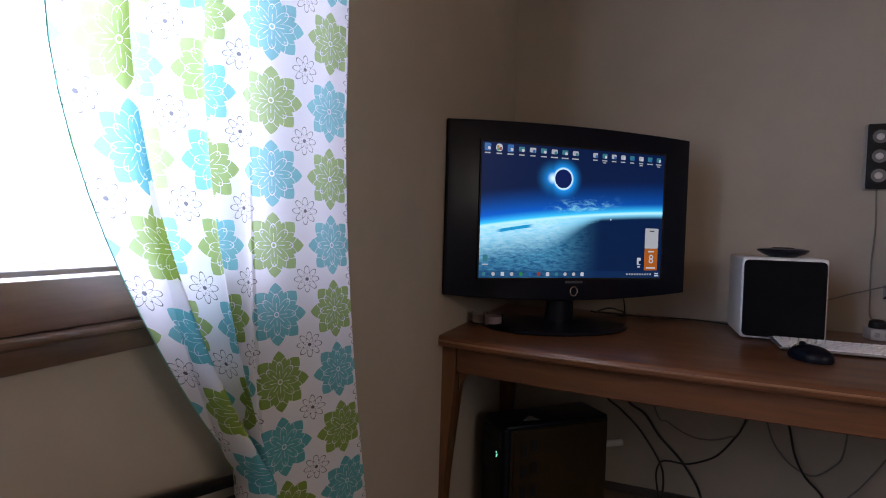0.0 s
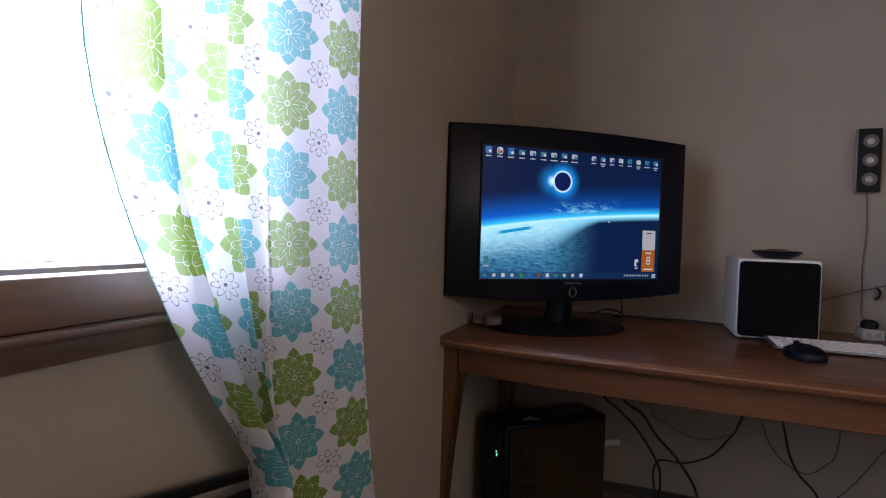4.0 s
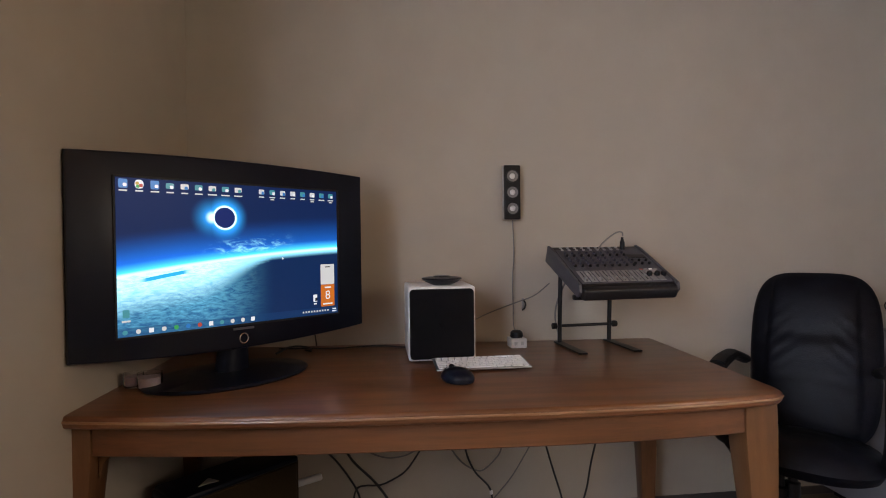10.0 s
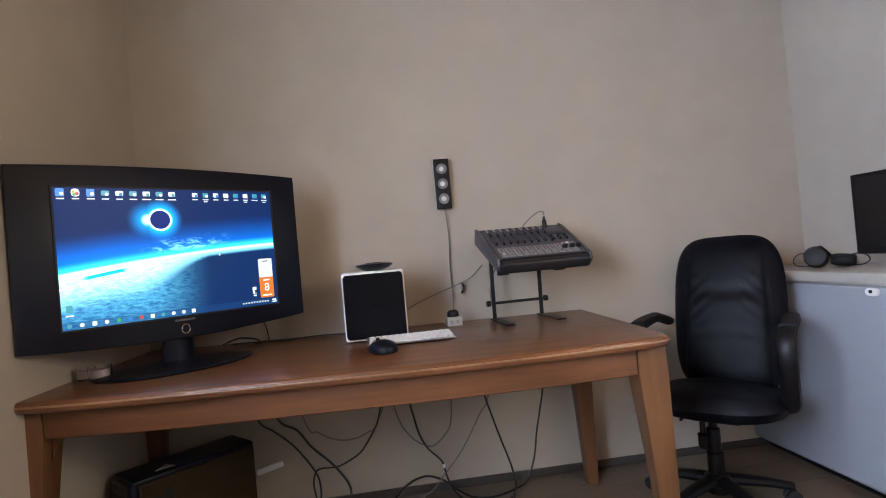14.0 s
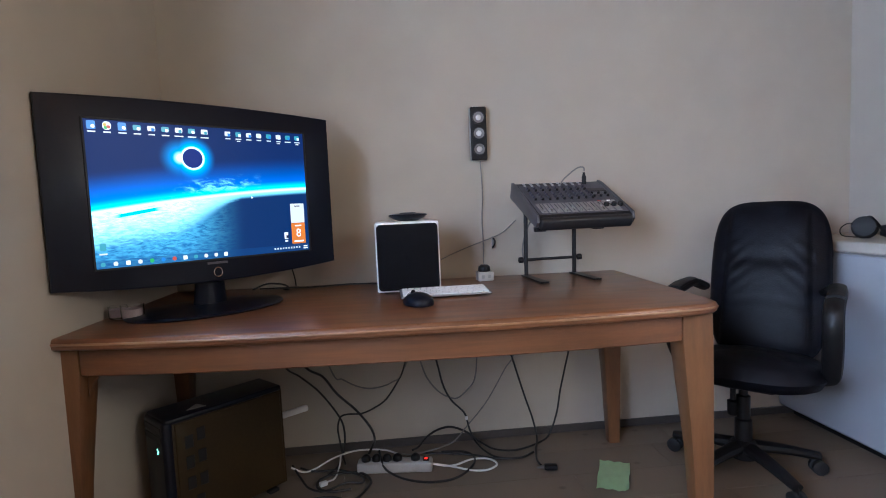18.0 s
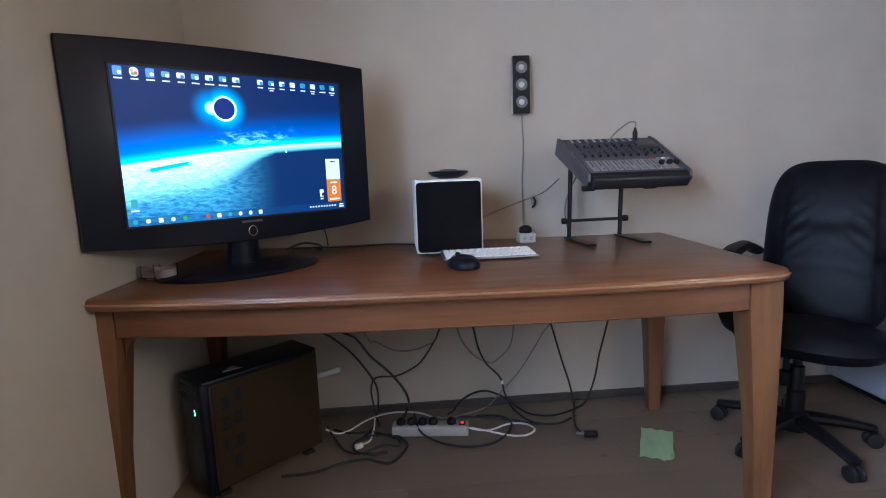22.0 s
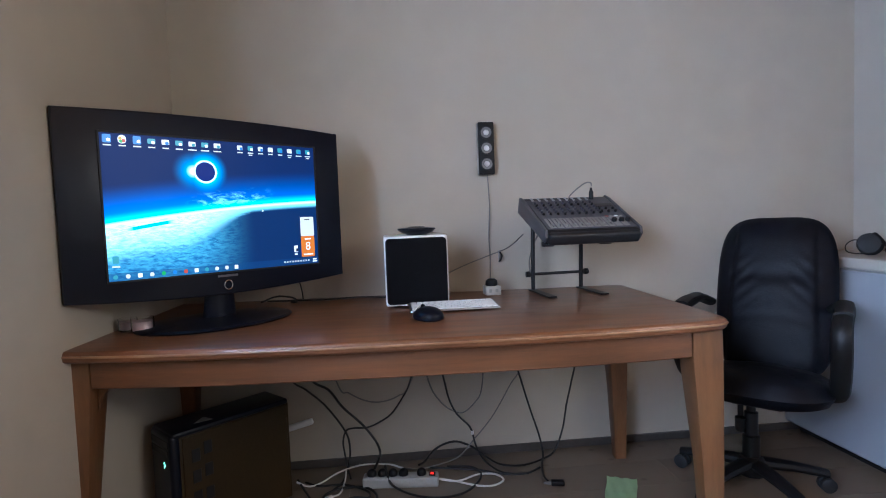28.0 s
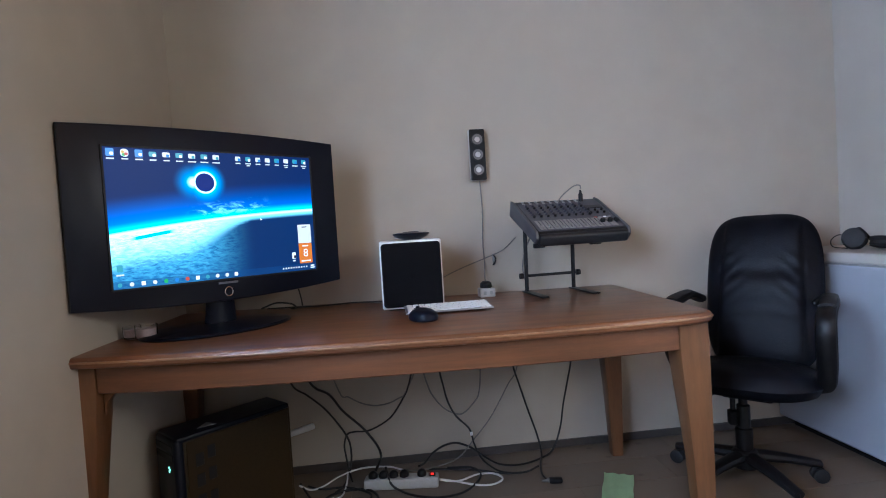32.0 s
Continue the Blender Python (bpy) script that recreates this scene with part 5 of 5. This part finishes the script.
def build_curtain():
    c = thing("curtain", pose(0, 0, 0), "white cotton curtain printed with lime and turquoise flowers", "curtain")
    bm = B()
    uv = bm.loops.layers.uv.new("UVMap")
    nu, nv = 190, 110
    ztop, zbot = 2.12, 0.30

    def ease(a, b, v):
        k = min(1.0, max(0.0, (v - a) / (b - a)))
        return k * k * (3 - 2 * k)

    def cloth(t, z):
        # t: 0 at the free edge by the window, 1 at the hem; the cloth is drawn to one side and gathered towards its foot
        low = max(0.0, 1.24 - z)
        hem = Vector((0.196 - 0.02 * low, -1.412 + 0.215 * low ** 1.55))
        knee = Vector((0.138, -1.553 + 0.085 * low ** 1.4))                      # where the smooth hem panel meets the folds
        free = min(-1.793 + 0.69 * max(0.0, 1.25 - z) ** 1.7 - 0.02 * ease(1.25, 2.1, z), knee.y - 0.035)
        if t > 0.62:
            k = (t - 0.62) / 0.38
            p = knee.lerp(hem, k)
            p.x += 0.010 * math.sin(k * math.pi) + 0.006 * math.sin(9 * k + 2.5 * z) * (1 - k)
            return Vector((p.x, p.y, z))
        k = t / 0.62
        y = free + (knee.y - free) * k
        ph = 2 * math.pi * (2.5 * k ** 0.9) - 0.5 * math.pi + 0.35 * math.sin(2.4 * z) + 0.5 * low
        amp = (0.028 + 0.006 * min(1.0, low)) * ease(0.0, 0.12, 1.0 - k + 0.0) + 0.002
        x = 0.138 + 0.016 * (1 - k) + 0.004 * math.sin(2.6 * z + 4 * k) * (1 - k) + amp * (math.sin(ph) - math.sin(2 * math.pi * 2.5 - 0.5 * math.pi + 0.35 * math.sin(2.4 * z) + 0.5 * low) * k ** 3)
        return Vector((x, y + 0.016 * (1 - k) * math.cos(ph), z))

    along = [0.0]
    for i in range(nu):
        along.append(along[-1] + (cloth((i + 1) / nu, 1.15) - cloth(i / nu, 1.15)).length)
    verts = [[bm.verts.new(cloth(i / nu, ztop + (zbot - ztop) * j / nv)) for i in range(nu + 1)] for j in range(nv + 1)]
    for j in range(nv):
        for i in range(nu):
            f = bm.faces.new((verts[j][i], verts[j + 1][i], verts[j + 1][i + 1], verts[j][i + 1]))
            for l, (a, b) in zip(f.loops, ((i, j), (i, j + 1), (i + 1, j + 1), (i + 1, j))):
                l[uv].uv = (along[a] - along[-1] + 1.175, (nv - b) / nv * (ztop - zbot) + UVZ)
    part("cloth", bm, "curtain", c)
    bm = B()
    tube(bm, [cloth(0.0, ztop + (zbot - ztop) * j / 40) for j in range(41)], 0.0007, 6, 1)
    part("selvage", bm, "selvage", c, "teal selvage edge")
    bm = B()
    tube(bm, [(0.150, -1.79, ztop + 0.005), (0.160, -1.42, ztop + 0.005)], 0.012, 10, 1)
    part("heading", bm, "white_plastic", c)
    return c


build_curtain()
rod = thing("curtain_rod", pose(0.150, -2.25, 2.135), "white curtain rod above the window", "curtain rod")
bm = B()
cyl(bm, 0.011, 0.011, 1.95, (0, 0, 0), 16, TX, 0.002)
part("pole", bm, "white_plastic", rod)
for s in (-1, 1):
    bm = B()
    box(bm, (0.09, 0.018, 0.024), (-0.042, s * 0.9, 0), 0.003, 1)
    part("bracket", bm, "white_plastic", rod)

# black folding stand below the window, its joint behind the curtain
stand = thing("folded_stand", pose(0, 0, 0), "black folded metal stand below the window", "stand")
for path in ([(0.088, -1.30, 0.640), (0.090, -1.504, 0.684), (0.094, -1.90, 0.772)], [(0.092, -1.30, 0.610), (0.100, -1.53, 0.664), (0.135, -1.90, 0.740)]):
    bm = B()
    tube(bm, path, 0.010, 10, 3, 0.8)
    part("bar", bm, "black_metal", stand)
for a, b in (((0.088, -1.31, 0.64), (0.088, -1.29, 0.0)), ((0.094, -1.89, 0.772), (0.094, -1.96, 0.0)), ((0.135, -1.89, 0.740), (0.150, -1.96, 0.0))):
    bm = B()
    tube(bm, [a, b], 0.010, 10, 1)
    part("leg", bm, "black_metal", stand)
bm = B()
cyl(bm, 0.018, 0.018, 0.026, (0.090, -1.30, 0.625), 14, TY, 0.002)
part("joint", bm, "black", stand)


# ---------------------------------------------------------------- floor: power strip, paper
def build_strip():
    s = thing("power_strip", pose(0.924, -0.055, 0, 0, 0, -7), "white power strip with black plugs and a lit red switch", "power strip")
    w = 0.30
    bm = B()
    box(bm, (w, 0.058, 0.042), (0, 0, 0.021), 0.008, 3)
    body = part("body", bm, "strip_grey", s)
    for k in range(5):
        bm = B()
        lathe(bm, [(0.017, 0.0), (0.020, 0.0), (0.0205, 0.0025), (0.0165, 0.003), (0.016, 0.0005)], 20, (-0.115 + k * 0.042 + (0.03 if k == 4 else 0), 0, 0.0415))
        part("socket", bm, "grey_plastic", body)
    for k in (0, 1, 2, 3, 4):
        x = -0.115 + k * 0.042 + (0.03 if k == 4 else 0)
        bm = B()
        lathe(bm, [(0, 0), (0.0175, 0), (0.0190, 0.005), (0.0185, 0.014), (0.013, 0.022), (0.006, 0.026), (0, 0.026)], 18, (x, 0.0, 0.043), pose(0, 0, 0, 12))
        part("plug", bm, "black", s, "black mains plug")
    bm = B()
    box(bm, (0.024, 0.030, 0.006), (0.125, 0, 0.0430), 0.002, 1, pose(0, 0, 0, 0, 6))
    rocker = part("switch", bm, "black", s)
    bm = B()
    box(bm, (0.012, 0.016, 0.003), (0.125, -0.002, 0.0465), 0.001, 1, pose(0, 0, 0, 0, 6))
    part("neon_lens", bm, "led_red", rocker, "lit red rocker lens")
    return s


build_strip()
note = thing("paper_sheet", pose(1.738, -0.270, 0, 0, 0, -26), "crumpled pale green sheet of paper on the floor", "paper")
bm = B()
n = 10
g = [[bm.verts.new((-0.056 + 0.112 * i / n + 0.0015 * math.sin(j), -0.098 + 0.196 * j / n,
                    0.004 + 0.010 * (j / n) ** 4 + 0.006 * abs(math.sin(i * 0.9 + j * 0.5)) + (0.012 if (i == n and j < 3) else 0))) for i in range(n + 1)] for j in range(n + 1)]
for j in range(n):
    for i in range(n):
        bm.faces.new((g[j][i], g[j][i + 1], g[j + 1][i + 1], g[j + 1][i]))
bmesh.ops.solidify(bm, geom=bm.faces[:], thickness=0.0008)
part("sheet", bm, "paper", note)


# ---------------------------------------------------------------- cables
def cable(pts, r, mat, label, name="cable", group="cables under the desk"):
    bm = B()
    tube(bm, pts, r, 8, 7)
    ob = part(name, bm, mat)
    return tagged(ob, label, "cable", group)


ZA = DH - 0.125      # where they come out from behind the apron
BLACK, GREY, WHITE = "black cable hanging behind the desk", "thin grey cable hanging behind the desk", "white cable lying by the power strip"
YC = 0.105           # they hang close to the wall
HANGING = (
    # thickness, material, label, (x, z) down the wall, then (x, y, z) on the floor
    (0.0042, "cable", BLACK, ((0.44, ZA), (0.483, 0.418), (0.547, 0.359), (0.623, 0.286), (0.698, 0.173), (0.715, 0.10)), ((0.708, 0.085, 0.03), (0.69, 0.0, 0.007), (0.66, -0.06, 0.007))),
    (0.0052, "cable", "thick black mains cable hanging to the power strip", ((0.50, ZA), (0.562, 0.413), (0.639, 0.353), (0.692, 0.277), (0.769, 0.198), (0.824, 0.12)), ((0.842, 0.07, 0.085), (0.838, 0.0, 0.088), (0.822, -0.04, 0.07))),
    (0.0032, "cable_grey", GREY, ((0.60, ZA), (0.681, 0.363), (0.719, 0.336), (0.775, 0.303), (0.832, 0.288), (0.891, 0.294), (0.932, 0.311), (0.964, 0.333), (1.02, 0.46), (1.03, ZA)), ()),
    (0.0038, "cable", BLACK, ((1.02, ZA), (1.00, 0.45), (0.976, 0.357), (0.951, 0.309), (0.901, 0.239), (0.852, 0.205), (0.792, 0.182), (0.733, 0.183), (0.702, 0.173), (0.688, 0.129), (0.692, 0.079)), ((0.705, 0.08, 0.02), (0.72, 0.02, 0.007))),
    (0.0034, "cable_grey", GREY, ((1.03, ZA), (1.045, 0.43), (1.063, 0.351), (1.085, 0.301), (1.127, 0.249), (1.174, 0.221), (1.21, 0.219), (1.259, 0.261), (1.284, 0.301), (1.296, 0.40), (1.30, ZA)), ()),
    (0.0042, "cable", BLACK, ((1.105, ZA), (1.115, 0.43), (1.129, 0.347), (1.146, 0.273), (1.178, 0.208), (1.232, 0.147), (1.25, 0.078)), ((1.272, 0.09, 0.025), (1.30, 0.03, 0.009), (1.345, -0.04, 0.007), (1.43, -0.06, 0.007), (1.50, -0.02, 0.007))),
    (0.0030, "cable_grey", GREY, ((1.50, ZA), (1.46, 0.40), (1.417, 0.33), (1.367, 0.246), (1.318, 0.174), (1.243, 0.091)), ((1.17, 0.085, 0.03), (1.06, 0.06, 0.012), (0.98, 0.03, 0.02), (0.95, -0.01, 0.045))),
    (0.0042, "cable", "black cable ending in a loose plug on the floor", ((1.425, ZA), (1.44, 0.43), (1.465, 0.327), (1.501, 0.20), (1.533, 0.096)), ((1.543, 0.08, 0.02), (1.515, 0.0, 0.008), (1.495, -0.09, 0.008), (1.497, -0.14, 0.010))),
    (0.0042, "cable", BLACK, ((1.72, ZA), (1.71, 0.43), (1.685, 0.314), (1.661, 0.215), (1.642, 0.114)), ((1.60, 0.085, 0.03), (1.548, 0.061, 0.008), (1.436, 0.012, 0.007), (1.345, 0.03, 0.010), (1.285, 0.075, 0.03))),
)
for r, mat, label, down, floor_run in HANGING:
    cable([(x, YC, z) for x, z in down] + list(floor_run), r, mat, label)
cable([(1.285, 0.075, 0.03), (1.255, 0.10, 0.05), (1.219, 0.105, 0.072), (1.166, 0.105, 0.091), (1.110, 0.10, 0.084), (1.061, 0.085, 0.062), (1.025, 0.03, 0.05), (0.998, -0.03, 0.065)], 0.0046, "cable", "black mains cable arching from the power strip")
cable([(0.862, -0.03, 0.075), (0.880, -0.08, 0.03), (0.918, -0.105, 0.007), (0.978, -0.158, 0.007), (1.06, -0.188, 0.007), (1.146, -0.177, 0.007), (1.21, -0.122, 0.007), (1.25, -0.036, 0.007), (1.22, 0.03, 0.009), (1.12, 0.055, 0.007)], 0.0046, "cable", "black mains cable lying round the power strip")
cable([(0.40, -0.30, 0.012), (0.515, -0.279, 0.007), (0.60, -0.235, 0.007), (0.686, -0.225, 0.007), (0.769, -0.260, 0.007), (0.819, -0.191, 0.009), (0.829, -0.132, 0.009), (0.786, -0.065, 0.007), (0.70, -0.06, 0.010), (0.635, -0.10, 0.012), (0.633, -0.165, 0.014), (0.69, -0.205, 0.016), (0.76, -0.20, 0.016)], 0.0048, "cable", "black mains cable coiled on the floor")
cable([(0.52, -0.04, 0.05), (0.56, -0.08, 0.010), (0.60, -0.15, 0.007), (0.66, -0.18, 0.007), (0.74, -0.15, 0.016), (0.80, -0.16, 0.016), (0.79, -0.10, 0.012), (0.70, -0.03, 0.009), (0.60, -0.02, 0.007), (0.54, 0.02, 0.007)], 0.0042, "cable", "black mains cable coiled on the floor")
cable([(1.075, -0.075, 0.022), (1.12, -0.075, 0.010), (1.164, -0.071, 0.007), (1.238, -0.035, 0.007), (1.305, -0.045, 0.007), (1.330, -0.095, 0.007), (1.285, -0.133, 0.007), (1.221, -0.124, 0.007), (1.14, -0.085, 0.012), (1.075, -0.068, 0.020)], 0.0040, "cable_white", WHITE)
cable([(0.52, -0.06, 0.05), (0.56, -0.03, 0.014), (0.605, 0.0, 0.010), (0.668, 0.055, 0.02), (0.76, 0.085, 0.03), (0.866, 0.075, 0.03), (0.923, 0.036, 0.03), (0.945, -0.02, 0.045)], 0.0036, "cable_white", WHITE)
cable([(0.70, 0.05, 0.03), (0.699, -0.003, 0.012), (0.689, -0.091, 0.008), (0.659, -0.125, 0.012)], 0.0036, "cable_white", WHITE)
cable([(1.42, -0.06, 0.007), (1.34, -0.05, 0.007), (1.25, 0.0, 0.007), (1.14, 0.035, 0.007), (1.04, 0.06, 0.007)], 0.0042, "cable", "black cable lying on the floor")

plug = thing("loose_plug", pose(1.510, -0.160, 0.0, 0, 0, -10), "loose black appliance plug lying on the floor", "plug")
bm = B()
box(bm, (0.052, 0.028, 0.020), (0.02, 0, 0.011), 0.006, 2)
part("body", bm, "black", plug)
bm = B()
tube(bm, [(-0.034, 0.0, 0.010), (-0.004, 0, 0.011)], (0.0045, 0.008), 10, 1)
part("strain_relief", bm, "cable_grey", plug, "grey cable sleeve")
joint = thing("cable_joint", pose(1.240, 0.104, 0.125), "small white joint on a black cable", "cable clip")
bm = B()
cyl(bm, 0.006, 0.006, 0.016, (0, 0, 0), 12, None, 0.0015)
part("sleeve", bm, "white_plastic", joint)
adapter = thing("plug_adapter", pose(0.650, -0.130, 0, 0, 0, 30), "small white plug adapter lying on the floor", "plug")
bm = B()
box(bm, (0.030, 0.018, 0.016), (0, 0, 0.010), 0.003, 2)
part("body", bm, "white_plastic", adapter)

# the wall speaker's lead and the lead from the subwoofer to the mixer
cable([(1.350, YB - 0.02, 1.235), (1.356, YB - 0.012, 1.10), (1.350, YB - 0.010, 0.98), (1.352, YB - 0.010, 0.88), (1.345, YB - 0.04, 0.80), (1.330, 0.02, 0.79), (1.322, -0.012, 0.782)],
      0.0026, "cable_grey", "thin grey speaker lead running down the wall", "speaker_lead", "leads on the desk")
cable([(1.10, 0.0, 0.80), (1.17, 0.09, 0.828), (1.26, 0.12, 0.860), (1.345, 0.13, 0.888), (1.425, 0.10, 0.922), (1.475, 0.05, 0.975)],
      0.0026, "cable_grey", "thin grey lead from the subwoofer to the mixer", "audio_lead", "leads on the desk")
cable([(0.42, 0.06, DH + 0.006), (0.53, 0.06, DH + 0.004), (0.65, 0.045, DH + 0.004), (0.78, 0.07, DH + 0.004), (0.905, 0.02, DH + 0.004)],
      0.0030, "cable", "black lead along the back of the desk", "desk_lead", "leads on the desk")
cable([(0.46, -0.20, DH + 0.04), (0.50, -0.14, DH + 0.05), (0.545, -0.08, DH + 0.035), (0.55, -0.02, DH + 0.010), (0.52, 0.03, DH + 0.004)],
      0.0034, "cable", "black lead curling behind the television", "television_lead", "leads on the desk")
cable([(0.530, 0.08, 1.0), (0.528, 0.10, 0.88), (0.545, 0.145, 0.76), (0.55, 0.15, 0.60)], 0.0026, "cable", "thin black lead hanging behind the television", "television_lead", "leads on the desk")
cable([(1.555, 0.05, 1.0), (1.52, 0.07, 0.92), (1.505, 0.075, 0.84), (1.52, 0.07, 0.747)], 0.0034, "cable_grey", "grey lead hanging below the mixer", "mixer_lead", "leads on the desk")

hook = thing("wall_clip", pose(1.395, YB, 0.880), "small dark cable clip on the wall", "clip")
bm = B()
box(bm, (0.010, 0.010, 0.052), (0, -0.005, 0), 0.003, 2)
part("plate", bm, "grey_plastic", hook)
bm = B()
tube(bm, [(0, -0.006, 0.02), (0.006, -0.022, 0.006), (0.002, -0.026, -0.012), (-0.004, -0.012, -0.022)], 0.0035, 8)
part("hook", bm, "black", hook)

strap = thing("socket_cover", pose(0.505, YB, 0.195), "white plastic cable cover on the wall", "cable cover")
bm = B()
box(bm, (0.115, 0.022, 0.026), (0, -0.011, 0), 0.008, 3, pose(0, 0, 0, 0, -14))
part("cover", bm, "white_plastic", strap)

# loose coil standing in for unidentified clutter on the freezer, behind the monitor's foot
bm = B()
tube(bm, [(2.965 + 0.045 * math.cos(0.75 * k) + 0.004 * math.sin(2 * k), -0.620 + 0.055 * math.sin(0.75 * k), 0.845 + 0.0012 * k) for k in range(30)], 0.0045, 8, 3)
tagged(part("coiled_cable", bm, "cable_grey"), "loose grey coil standing in for unclear clutter on the freezer lid", "cable")


# ---------------------------------------------------------------- floor boards
def build_boards():
    rnd = random.Random(11)
    shared = {}
    pw = 0.192
    y = YB
    row = 0
    while y > YS + 0.01:
        w = min(pw, y - YS)
        x = XL - rnd.random() * 1.1
        while x < XR:
            a, b = max(x, XL), min(x + 1.28, XR)
            if b - a > 0.03:
                key = (round(b - a, 3), round(w, 3))
                m = pose((a + b) / 2, y - w / 2, -0.004)
                if key not in shared:
                    bm = B()
                    box(bm, (b - a - 0.0008, w - 0.0008, 0.008), (0, 0, 0), 0.0005, 1)
                    shared[key] = part("floor_board", bm, "laminate", floor, "", False)
                    shared[key].matrix_basis = m
                else:
                    again(shared[key], m)
            x += 1.28
        y -= pw
        row += 1


build_boards()
